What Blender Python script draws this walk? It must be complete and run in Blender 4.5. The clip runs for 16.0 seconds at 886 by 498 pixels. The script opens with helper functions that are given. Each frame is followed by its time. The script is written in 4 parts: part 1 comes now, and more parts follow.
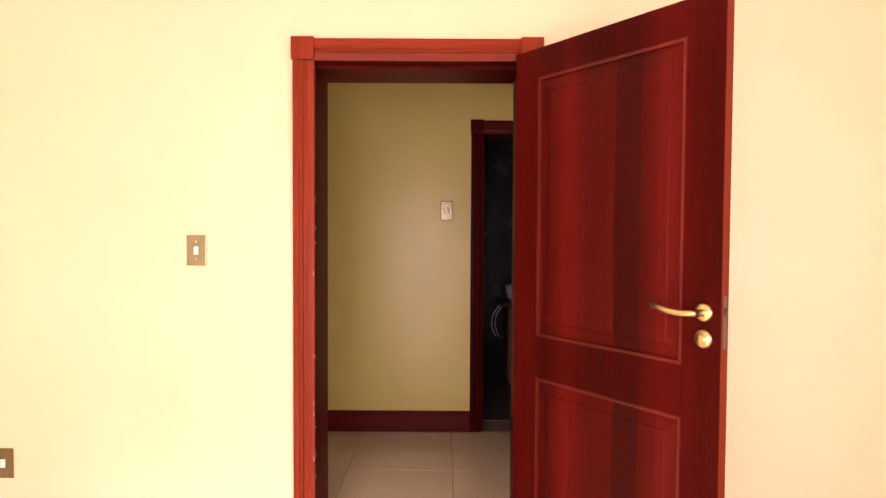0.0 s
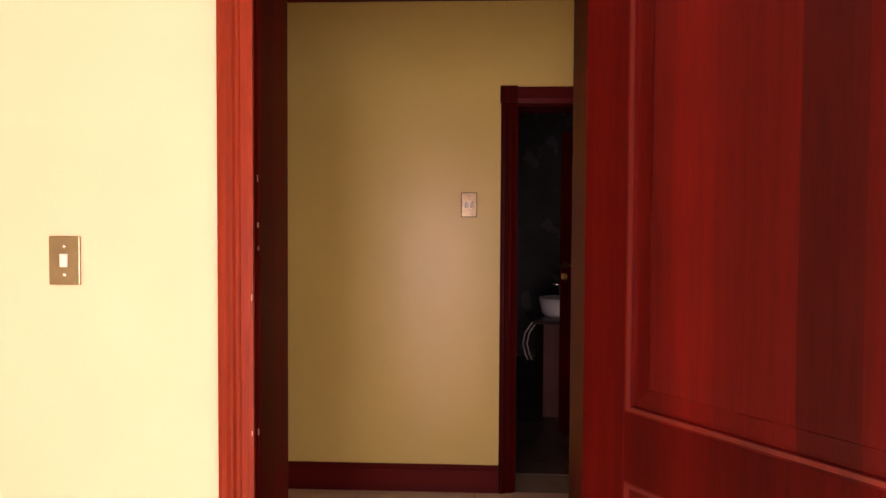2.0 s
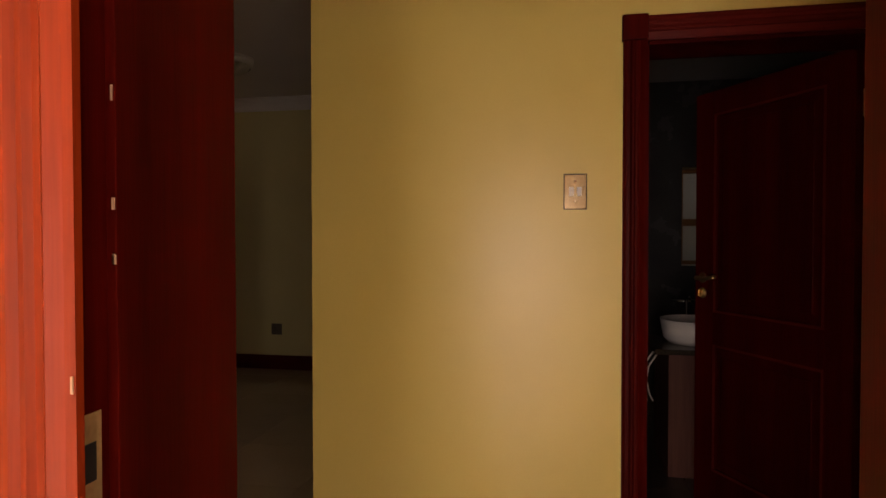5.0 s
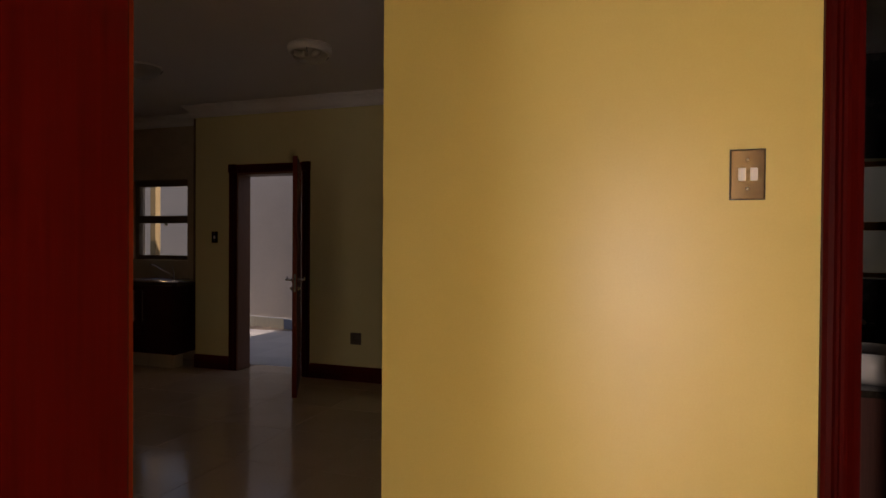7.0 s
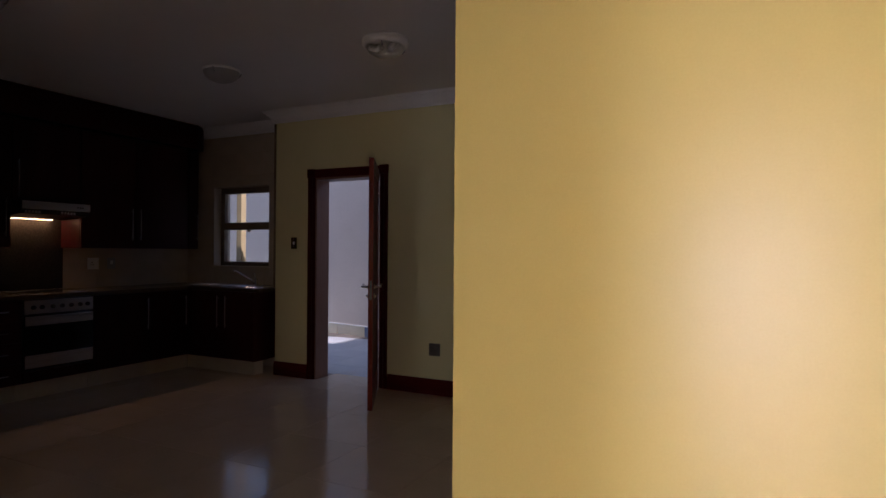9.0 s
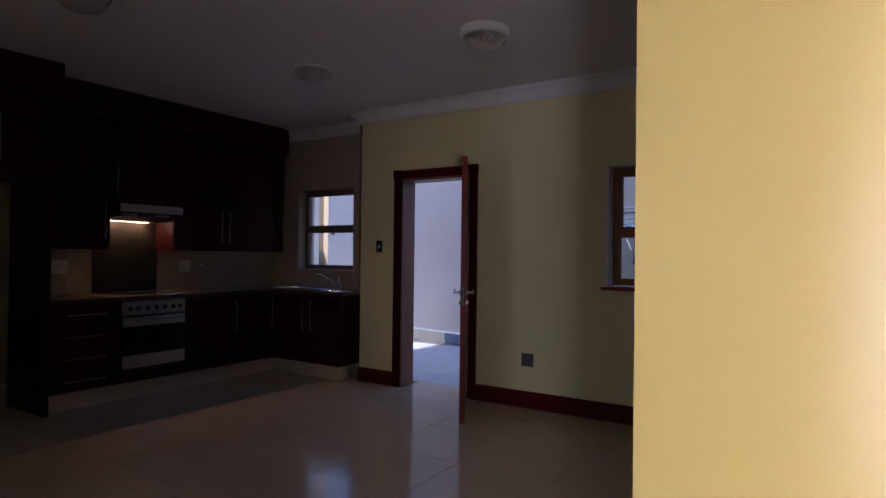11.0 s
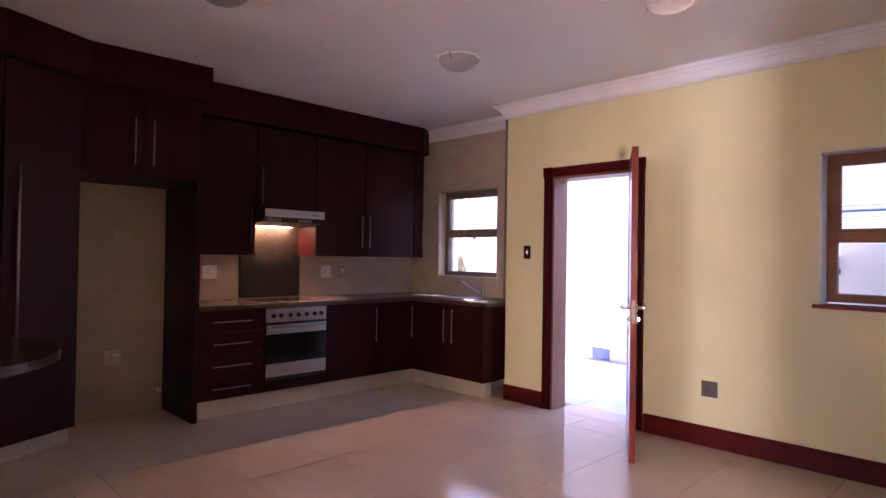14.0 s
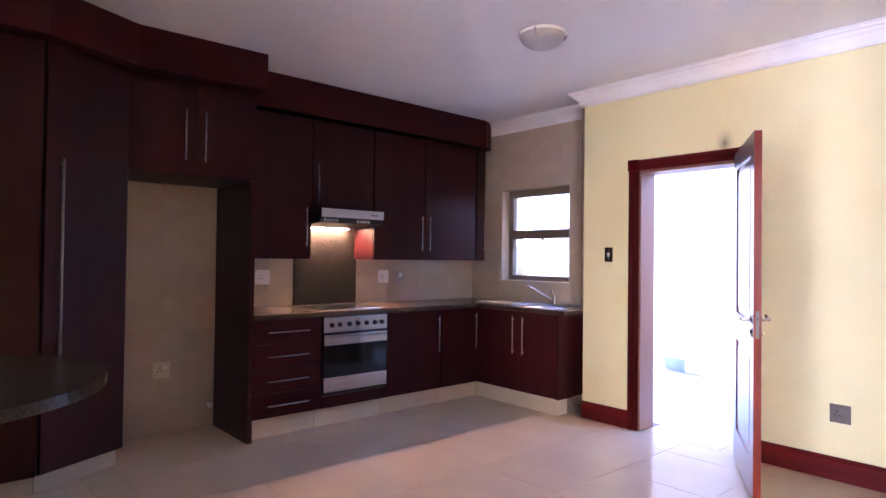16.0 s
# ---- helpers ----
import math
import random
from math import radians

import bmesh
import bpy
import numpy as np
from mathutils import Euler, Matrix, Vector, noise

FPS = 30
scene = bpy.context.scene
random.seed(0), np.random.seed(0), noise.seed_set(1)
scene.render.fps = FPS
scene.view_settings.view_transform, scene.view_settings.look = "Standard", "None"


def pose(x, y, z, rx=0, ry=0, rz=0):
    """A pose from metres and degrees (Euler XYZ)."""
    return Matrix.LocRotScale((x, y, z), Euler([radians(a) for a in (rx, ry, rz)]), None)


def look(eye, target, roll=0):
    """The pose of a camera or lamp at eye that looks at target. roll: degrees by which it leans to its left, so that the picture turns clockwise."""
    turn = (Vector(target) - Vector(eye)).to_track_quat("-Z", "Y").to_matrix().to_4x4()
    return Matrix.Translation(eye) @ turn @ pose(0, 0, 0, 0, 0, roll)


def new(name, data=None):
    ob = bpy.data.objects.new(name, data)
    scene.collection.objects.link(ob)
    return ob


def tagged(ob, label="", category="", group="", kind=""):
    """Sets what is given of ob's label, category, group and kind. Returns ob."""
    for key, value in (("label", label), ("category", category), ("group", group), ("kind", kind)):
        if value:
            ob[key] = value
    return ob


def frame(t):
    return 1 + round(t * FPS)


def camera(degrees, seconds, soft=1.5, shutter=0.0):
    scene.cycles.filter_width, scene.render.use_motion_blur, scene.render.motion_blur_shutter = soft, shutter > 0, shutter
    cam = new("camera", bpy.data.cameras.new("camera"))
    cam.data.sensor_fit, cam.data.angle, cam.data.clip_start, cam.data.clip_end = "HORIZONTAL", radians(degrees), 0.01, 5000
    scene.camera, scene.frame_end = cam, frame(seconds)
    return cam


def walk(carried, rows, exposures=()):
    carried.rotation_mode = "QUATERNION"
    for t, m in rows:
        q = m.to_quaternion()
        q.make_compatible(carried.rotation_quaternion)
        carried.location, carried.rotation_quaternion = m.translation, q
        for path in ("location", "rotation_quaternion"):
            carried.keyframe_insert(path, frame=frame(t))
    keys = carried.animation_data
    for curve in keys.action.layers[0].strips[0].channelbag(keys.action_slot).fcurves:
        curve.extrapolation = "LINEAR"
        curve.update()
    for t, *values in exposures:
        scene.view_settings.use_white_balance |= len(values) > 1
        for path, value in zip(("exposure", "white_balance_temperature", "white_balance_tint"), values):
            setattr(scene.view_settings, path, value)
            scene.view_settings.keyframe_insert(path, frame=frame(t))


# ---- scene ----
SKY, BED_W, HOOD_E = 0.125, 82.0, 26.0
cam = camera(73.0, 16.0)

EXPO = [(0, -0.4, 6750, 41), (1.5, -0.5, 7250, 51), (2.5, -0.55, 7500, 53), (3.5, -0.55, 7700, 43), (6, -0.35, 8100, 31), (7, -0.1, 7450, 30), (9, 0.62, 5600, 30),
        (11.5, 1.55, 5000, 32), (12, 1.85, 5150, 38), (12.5, 2.2, 5400, 46), (13, 2.7, 5650, 50), (13.5, 3.35, 5600, 51), (14, 3.95, 5500, 49), (14.5, 4.35, 5250, 44),
        (15, 4.65, 5080, 40), (16, 4.8, 4880, 37)]

PATH = [
    (0, (0.11, -2.35, 1.371), (0.104, -0.351, 1.307), 0.3),
    (0.5, (0.106, -2.106, 1.351), (0.088, -0.107, 1.288), 0.3),
    (1, (0.115, -1.853, 1.363), (0.083, 0.145, 1.302), 0.3),
    (1.5, (0.112, -1.643, 1.352), (0.061, 0.356, 1.29), 0.3),
    (2, (0.108, -1.419, 1.359), (0.031, 0.579, 1.302), 0.3),
    (2.5, (0.114, -1.216, 1.356), (0.003, 0.78, 1.3), -0.0),
    (3, (0.13, -1.016, 1.359), (-0.023, 0.977, 1.304), 0.2),
    (3.5, (0.141, -0.863, 1.338), (-0.082, 1.124, 1.293), 0.2),
    (3.7, (0.133, -0.793, 1.34), (-0.11, 1.191, 1.294), 0.2),
    (5.8, (0.015, -0.265, 1.336), (-0.462, 1.677, 1.305), 0.1),
    (6, (0.018, -0.182, 1.328), (-0.497, 1.75, 1.299), 0.2),
    (6.5, (-0.054, -0.072, 1.325), (-0.631, 1.843, 1.301), 0.2),
    (7, (-0.125, 0.023, 1.324), (-0.758, 1.921, 1.303), 0.4),
    (7.5, (-0.175, 0.13, 1.322), (-0.858, 2.01, 1.303), 0.4),
    (8, (-0.214, 0.23, 1.334), (-0.957, 2.087, 1.316), 0.4),
    (8.5, (-0.219, 0.287, 1.3), (-1.033, 2.114, 1.3), 0.4),
    (9, (-0.239, 0.351, 1.295), (-1.129, 2.142, 1.302), 0.4),
    (11.3, (-0.56, 0.55, 1.288), (-1.7, 2.194, 1.311), 0.7),
    (11.5, (-0.553, 0.613, 1.282), (-1.732, 2.229, 1.308), 0.7),
    (12, (-0.63, 0.667, 1.28), (-1.863, 2.241, 1.31), 0.8),
    (12.5, (-0.726, 0.689, 1.28), (-2.005, 2.226, 1.311), 0.8),
    (13, (-0.786, 0.745, 1.293), (-2.128, 2.228, 1.321), 0.8),
    (13.5, (-0.901, 0.766, 1.3), (-2.286, 2.209, 1.327), 0.8),
    (14, (-1.021, 0.812, 1.315), (-2.443, 2.219, 1.34), 0.9),
    (14.5, (-1.143, 0.841, 1.32), (-2.59, 2.22, 1.347), 0.9),
    (15, (-1.294, 0.87, 1.317), (-2.762, 2.228, 1.347), 0.8),
    (15.5, (-1.427, 0.913, 1.322), (-2.915, 2.249, 1.352), 0.7),
    (16, (-1.57, 0.935, 1.319), (-3.071, 2.256, 1.35), 0.7),
]
walk(cam, [(t, look(e, g, r)) for t, e, g, r in PATH], EXPO)

# ---- light ----
world = bpy.data.worlds.new("world")
scene.world = world
world.use_nodes = True
wn = world.node_tree
sky = wn.nodes.new("ShaderNodeTexSky")
sky.sky_type = "NISHITA"
sky.sun_disc = False
sky.sun_elevation = radians(25)
sky.sun_rotation = radians(103)
wn.links.new(sky.outputs[0], wn.nodes["Background"].inputs[0])
wn.nodes["Background"].inputs[1].default_value = SKY

sun_data = bpy.data.lights.new("sun", "SUN")
sun_data.energy, sun_data.angle, sun_data.color = 4.2, radians(0.5), (1, 0.95, 0.87)
sun = new("sun", sun_data)
sun.matrix_world = look((7.8, 4.224, 3.7), (0, 6, 0))
tagged(sun, kind="structure")


def window_lamp(name, eye, target, w, h, watts, colour):
    data = bpy.data.lights.new(name, "AREA")
    data.shape, data.size, data.size_y = "RECTANGLE", w, h
    data.energy, data.color = watts, colour
    ob = new(name, data)
    ob.matrix_world = look(eye, target)
    return tagged(ob, kind="structure")


# area lamps added for the daylight of unseen bedroom windows
window_lamp("bedroom_daylight", (-0.6, -4.02, 0.95), (-0.6, 0, 0.95), 1.4, 1.6, BED_W, (1.0, 0.98, 0.94))
# narrow beam added to make a sunlit patch on the bedroom floor
window_lamp("bedroom_low_beam", (-0.55, -4.01, 1.35), (-0.5, -2.4, 0.0), 1.2, 1.0, 95.0, (1.0, 0.95, 0.86)).data.spread = radians(50)
window_lamp("bedroom_corner_daylight", (1.78, -4.02, 0.78), (1.78, 0, 0.78), 0.9, 1.4, 58.0, (1.0, 0.95, 0.86))
window_lamp("bedroom_side_daylight", (2.32, -2.75, 1.5), (0, -2.75, 1.5), 1.7, 1.15, 44.0, (1.0, 0.88, 0.68))
# warm fill added from an unseen lounge, for the kitchen's left side
window_lamp("lounge_warm_fill", (-3.0, -4.02, 0.5), (-3.0, 0, 4.2), 1.4, 0.8, 1.7, (1.0, 0.74, 0.46))


# ---- materials ----
def nodes_of(name):
    m = bpy.data.materials.new(name)
    m.use_nodes = True
    return m, m.node_tree.nodes, m.node_tree.links, m.node_tree.nodes["Principled BSDF"]


def surface(name, a, b, rough=0.5, metal=0.0, scale=6.0, fine=80.0, bump=0.05, stretch=(1, 1, 1), detail=5.0,
            rough_var=0.1, random_var=0.0, coat=0.0, spec=0.5):
    """Two colours mixed by a broad and a fine noise, with fine relief; stretch draws the noise out along an axis."""
    m, n, l, p = nodes_of(name)
    co = n.new("ShaderNodeTexCoord")
    mp = n.new("ShaderNodeMapping")
    mp.inputs["Scale"].default_value = stretch
    l.new(co.outputs["Object"], mp.inputs[0])
    n1 = n.new("ShaderNodeTexNoise")
    n1.inputs["Scale"].default_value, n1.inputs["Detail"].default_value = scale, detail
    n2 = n.new("ShaderNodeTexNoise")
    n2.inputs["Scale"].default_value, n2.inputs["Detail"].default_value = fine, 3.0
    l.new(mp.outputs[0], n1.inputs[0])
    l.new(mp.outputs[0], n2.inputs[0])
    mix = n.new("ShaderNodeMix")
    mix.data_type = "FLOAT"
    mix.inputs[0].default_value = 0.35
    l.new(n1.outputs[0], mix.inputs[2])
    l.new(n2.outputs[0], mix.inputs[3])
    ramp = n.new("ShaderNodeValToRGB")
    ramp.color_ramp.elements[0].position, ramp.color_ramp.elements[1].position = 0.32, 0.68
    ramp.color_ramp.elements[0].color, ramp.color_ramp.elements[1].color = (*a, 1), (*b, 1)
    l.new(mix.outputs[0], ramp.inputs[0])
    col = ramp.outputs[0]
    if random_var:
        info = n.new("ShaderNodeObjectInfo")
        mr = n.new("ShaderNodeMapRange")
        mr.inputs[3].default_value, mr.inputs[4].default_value = 1 - random_var, 1 + random_var
        l.new(info.outputs["Random"], mr.inputs[0])
        hsv = n.new("ShaderNodeHueSaturation")
        l.new(mr.outputs[0], hsv.inputs["Value"])
        l.new(col, hsv.inputs["Color"])
        col = hsv.outputs[0]
    l.new(col, p.inputs["Base Color"])
    rr = n.new("ShaderNodeMapRange")
    rr.inputs[3].default_value, rr.inputs[4].default_value = max(0.02, rough - rough_var), min(1, rough + rough_var)
    l.new(n1.outputs[0], rr.inputs[0])
    l.new(rr.outputs[0], p.inputs["Roughness"])
    p.inputs["Metallic"].default_value = metal
    p.inputs["Specular IOR Level"].default_value = spec
    p.inputs["Coat Weight"].default_value = coat
    p.inputs["Coat Roughness"].default_value = 0.12
    if bump:
        bp = n.new("ShaderNodeBump")
        bp.inputs["Strength"].default_value, bp.inputs["Distance"].default_value = bump, 0.01
        l.new(n2.outputs[0], bp.inputs["Height"])
        l.new(bp.outputs[0], p.inputs["Normal"])
    return m


def wood(name, dark, light, rough, boards=7.0, grain_axis=2, spec=0.5, coat=0.0):
    """Stained timber: broad board tones, long grain and pores along one axis."""
    m, n, l, p = nodes_of(name)
    co = n.new("ShaderNodeTexCoord")

    def noise_at(s_across, s_along, det, dist=0.0):
        mp = n.new("ShaderNodeMapping")
        sc = [s_across] * 3
        sc[grain_axis] = s_along
        mp.inputs["Scale"].default_value = sc
        l.new(co.outputs["Object"], mp.inputs[0])
        t = n.new("ShaderNodeTexNoise")
        t.inputs["Scale"].default_value, t.inputs["Detail"].default_value, t.inputs["Distortion"].default_value = 1.0, det, dist
        l.new(mp.outputs[0], t.inputs[0])
        return t
    broad, grain, pores = noise_at(boards, 0.12, 1.0), noise_at(45, 1.6, 4.0, 0.6), noise_at(260, 9, 2.0)
    m1 = n.new("ShaderNodeMix")
    m1.data_type = "FLOAT"
    m1.inputs[0].default_value = 0.3
    l.new(broad.outputs[0], m1.inputs[2])
    l.new(grain.outputs[0], m1.inputs[3])
    m2 = n.new("ShaderNodeMix")
    m2.data_type = "FLOAT"
    m2.inputs[0].default_value = 0.2
    l.new(m1.outputs[0], m2.inputs[2])
    l.new(pores.outputs[0], m2.inputs[3])
    ramp = n.new("ShaderNodeValToRGB")
    ramp.color_ramp.elements[0].position, ramp.color_ramp.elements[1].position = 0.36, 0.64
    ramp.color_ramp.elements[0].color, ramp.color_ramp.elements[1].color = (*dark, 1), (*light, 1)
    l.new(m2.outputs[0], ramp.inputs[0])
    l.new(ramp.outputs[0], p.inputs["Base Color"])
    rr = n.new("ShaderNodeMapRange")
    rr.inputs[3].default_value, rr.inputs[4].default_value = rough - 0.07, rough + 0.1
    l.new(grain.outputs[0], rr.inputs[0])
    l.new(rr.outputs[0], p.inputs["Roughness"])
    p.inputs["Specular IOR Level"].default_value = spec
    p.inputs["Coat Weight"].default_value = coat
    p.inputs["Coat Roughness"].default_value = 0.15
    bp = n.new("ShaderNodeBump")
    bp.inputs["Strength"].default_value, bp.inputs["Distance"].default_value = 0.06, 0.004
    l.new(pores.outputs[0], bp.inputs["Height"])
    l.new(bp.outputs[0], p.inputs["Normal"])
    return m


def board_panel(m, origin, along, edges):
    """Give a timber its own joined boards: edges are (distance along the panel, tone) pairs."""
    n, l = m.node_tree.nodes, m.node_tree.links
    p = n["Principled BSDF"]
    col = p.inputs["Base Color"].links[0].from_socket
    co = n.new("ShaderNodeTexCoord")
    sub = n.new("ShaderNodeVectorMath")
    sub.operation = "SUBTRACT"
    sub.inputs[1].default_value = origin
    l.new(co.outputs["Object"], sub.inputs[0])
    dot = n.new("ShaderNodeVectorMath")
    dot.operation = "DOT_PRODUCT"
    dot.inputs[1].default_value = along
    l.new(sub.outputs[0], dot.inputs[0])
    ramp = n.new("ShaderNodeValToRGB")
    ramp.color_ramp.interpolation = "CONSTANT"
    for k, (pos, tone) in enumerate(edges):
        e = ramp.color_ramp.elements[k] if k < 2 else ramp.color_ramp.elements.new(pos)
        e.position, e.color = pos, (tone, tone, tone, 1)
    l.new(dot.outputs["Value"], ramp.inputs[0])
    mix = n.new("ShaderNodeMix")
    mix.data_type, mix.blend_type = "RGBA", "MULTIPLY"
    mix.inputs[0].default_value = 1.0
    l.new(col, mix.inputs[6])
    l.new(ramp.outputs[0], mix.inputs[7])
    l.new(mix.outputs[2], p.inputs["Base Color"])


def clear_glass(name, tint=(0.93, 0.96, 0.96), rough=0.0, ior=1.14):
    m, n, l, p = nodes_of(name)
    p.inputs["Base Color"].default_value = (*tint, 1)
    p.inputs["Transmission Weight"].default_value = 1.0
    p.inputs["Roughness"].default_value = rough
    p.inputs["IOR"].default_value = ior
    return m


def glow(name, colour, strength):
    m, n, l, p = nodes_of(name)
    p.inputs["Base Color"].default_value = (*colour, 1)
    p.inputs["Emission Color"].default_value = (*colour, 1)
    p.inputs["Emission Strength"].default_value = strength
    return m


WALL = surface("cream_wall_paint", (0.75, 0.63, 0.43), (0.795, 0.675, 0.475), 0.42, scale=2.2, fine=160, bump=0.05)
HALLPAINT = surface("yellow_hall_paint", (0.67, 0.55, 0.165), (0.72, 0.60, 0.205), 0.33, scale=1.6, fine=190, bump=0.02, spec=0.5, rough_var=0.04)
KITCHENPAINT = surface("pale_yellow_paint", (0.715, 0.645, 0.315), (0.765, 0.695, 0.36), 0.42, scale=2.2, fine=160, bump=0.05)


def dark_mark(m, at, size, dark):
    """A soft dark mark mixed into a surface's colour, at a place of its own."""
    n, l = m.node_tree.nodes, m.node_tree.links
    p = n["Principled BSDF"]
    link = p.inputs["Base Color"].links[0]
    col = link.from_socket
    co = n.new("ShaderNodeTexCoord")
    mp = n.new("ShaderNodeMapping")
    mp.vector_type = "TEXTURE"
    mp.inputs["Location"].default_value, mp.inputs["Scale"].default_value = at, size
    l.new(co.outputs["Object"], mp.inputs[0])
    g = n.new("ShaderNodeTexGradient")
    g.gradient_type = "QUADRATIC_SPHERE"
    l.new(mp.outputs[0], g.inputs[0])
    mix = n.new("ShaderNodeMix")
    mix.data_type = "RGBA"
    l.new(g.outputs["Fac"], mix.inputs[0])
    l.new(col, mix.inputs[6])
    mix.inputs[7].default_value = (*dark, 1)
    l.new(mix.outputs[2], p.inputs["Base Color"])


dark_mark(KITCHENPAINT, (-3.405, 5.16, 2.145), (0.085, 0.2, 0.13), (0.2, 0.15, 0.09))
CEIL = surface("ceiling_paint", (0.83, 0.81, 0.80), (0.87, 0.85, 0.84), 0.75, scale=1.5, fine=120, bump=0.04)
CORNICE = surface("cornice_plaster", (0.78, 0.76, 0.75), (0.84, 0.83, 0.81), 0.6, scale=4, fine=90, bump=0.03)
RED = wood("red_mahogany", (0.13, 0.0125, 0.0032), (0.26, 0.031, 0.0075), 0.4, spec=0.16)
# LEAF and LEAF_H: the same mahogany as RED, darker to hold its shade
LEAF = wood("shaded_red_mahogany", (0.03, 0.0014, 0.001), (0.072, 0.003, 0.0018), 0.42, spec=0.05)
# MOULD is lighter than LEAF to carry the mouldings' highlights
MOULD = wood("highlit_mahogany_moulding", (0.065, 0.0044, 0.0027), (0.135, 0.0095, 0.0052), 0.36, spec=0.3)
GLOSSY = wood("varnished_back_door", (0.06, 0.006, 0.004), (0.13, 0.014, 0.009), 0.38, spec=0.5, coat=0.6)
BOARDS = wood("joined_mahogany_boards", (0.054, 0.0021, 0.0013), (0.108, 0.0045, 0.0025), 0.42, spec=0.09)
board_panel(BOARDS, (0.412, -0.012, 0), (0.602, -0.799, 0), ((0.0, 0.9), (0.22, 1.0), (0.31, 0.88), (0.37, 1.0), (0.46, 0.5), (0.555, 0.78), (0.62, 0.92)))
LEAF_H = wood("shaded_red_mahogany_level_grain", (0.055, 0.0035, 0.003), (0.115, 0.0075, 0.0055), 0.42, grain_axis=0, spec=0.15)
RED_H = wood("red_mahogany_level_grain", (0.13, 0.0125, 0.0032), (0.26, 0.031, 0.0075), 0.4, grain_axis=0, spec=0.16)
DARK = wood("dark_mahogany_veneer", (0.027, 0.0045, 0.0054), (0.044, 0.0076, 0.0082), 0.34, boards=5.0, spec=0.14)
DARK_H = wood("dark_mahogany_level_grain", (0.035, 0.0046, 0.0053), (0.054, 0.0078, 0.0083), 0.4, boards=5.0, grain_axis=1, spec=0.12)
GREIGE = wood("weathered_grey_brown_timber", (0.14, 0.10, 0.062), (0.22, 0.165, 0.11), 0.5, grain_axis=0, spec=0.25)
PINE = wood("oiled_window_timber", (0.21, 0.09, 0.03), (0.34, 0.155, 0.055), 0.45, grain_axis=0, spec=0.25)
CHIPPED = surface("bare_timber", (0.40, 0.25, 0.165), (0.49, 0.325, 0.225), 0.6, scale=14, fine=90)
PALE_JAMB = surface("worn_door_lining", (0.19, 0.088, 0.05), (0.27, 0.14, 0.088), 0.45, scale=4, fine=60, bump=0.03, stretch=(1, 1, 0.2))
FLOOR = surface("cream_porcelain", (0.62, 0.495, 0.345), (0.69, 0.565, 0.41), 0.14, spec=0.38, scale=3, fine=60, bump=0.008, rough_var=0.03, random_var=0.03)
GROUT = surface("grout", (0.21, 0.165, 0.12), (0.28, 0.22, 0.165), 0.85, scale=9, fine=140)
WALLTILE = surface("beige_wall_tile", (0.46, 0.375, 0.27), (0.525, 0.435, 0.32), 0.22, scale=5, fine=50, bump=0.015, random_var=0.025)
KICKTILE = surface("cream_plinth_tile", (0.62, 0.54, 0.38), (0.70, 0.62, 0.46), 0.2, scale=5, fine=60, bump=0.01, random_var=0.03)
WALLGROUT = surface("pale_grout", (0.44, 0.36, 0.26), (0.50, 0.41, 0.30), 0.85, scale=9, fine=140)
GRANITE = surface("speckled_granite", (0.017, 0.0135, 0.0105), (0.06, 0.046, 0.033), 0.22, scale=70, fine=240, bump=0.01, rough_var=0.05, spec=0.3)
WORKTOP = surface("brown_speckled_granite", (0.03, 0.021, 0.014), (0.125, 0.088, 0.058), 0.24, scale=70, fine=240, bump=0.01, rough_var=0.05)
SLATE = surface("speckled_black_glass", (0.006, 0.006, 0.006), (0.032, 0.028, 0.024), 0.35, scale=95, fine=300, bump=0.01, spec=0.1)
STEEL = surface("brushed_steel", (0.36, 0.34, 0.32), (0.46, 0.44, 0.42), 0.33, metal=1.0, scale=3, fine=200, bump=0.02, stretch=(1, 1, 14))
CHROME = surface("chrome", (0.75, 0.75, 0.75), (0.82, 0.82, 0.82), 0.1, metal=1.0, scale=5, fine=90, bump=0.0, rough_var=0.05)
BRASS = surface("worn_brass", (0.56, 0.42, 0.19), (0.76, 0.60, 0.31), 0.34, metal=1.0, scale=30, fine=150, bump=0.01)
PLATE = surface("pewter_plate", (0.205, 0.195, 0.115), (0.26, 0.245, 0.15), 0.16, metal=1.0, rough_var=0.03, scale=25, fine=160, bump=0.01)
# PLATE's pewter with a dim room reflection put into a darker base
HALLPLATE = surface("dim_reflection_pewter_plate", (0.17, 0.138, 0.09), (0.22, 0.182, 0.122), 0.2, metal=1.0, rough_var=0.03, scale=25, fine=160, bump=0.01)
DULLPLATE = surface("dull_scratched_plate", (0.11, 0.088, 0.068), (0.16, 0.132, 0.105), 0.42, metal=0.35, scale=25, fine=160, bump=0.01)
STRIKE = surface("tarnished_brass", (0.30, 0.19, 0.09), (0.42, 0.28, 0.14), 0.45, metal=0.3, scale=30, fine=150, bump=0.01)
VANITY = wood("brown_vanity_timber", (0.09, 0.036, 0.028), (0.16, 0.068, 0.05), 0.45, spec=0.2)
WHITE = surface("white_plastic", (0.78, 0.76, 0.72), (0.83, 0.81, 0.77), 0.35, scale=12, fine=90, bump=0.01)
GREYP = surface("grey_plastic", (0.30, 0.29, 0.28), (0.38, 0.37, 0.36), 0.4, scale=12, fine=90, bump=0.01)
BLACK = surface("black_plastic", (0.012, 0.012, 0.013), (0.025, 0.025, 0.026), 0.35, scale=12, fine=90, bump=0.01)
OVENGLASS = surface("dark_oven_glass", (0.008, 0.010, 0.010), (0.014, 0.017, 0.017), 0.06, scale=3, fine=40, bump=0.0, rough_var=0.03, spec=0.22)
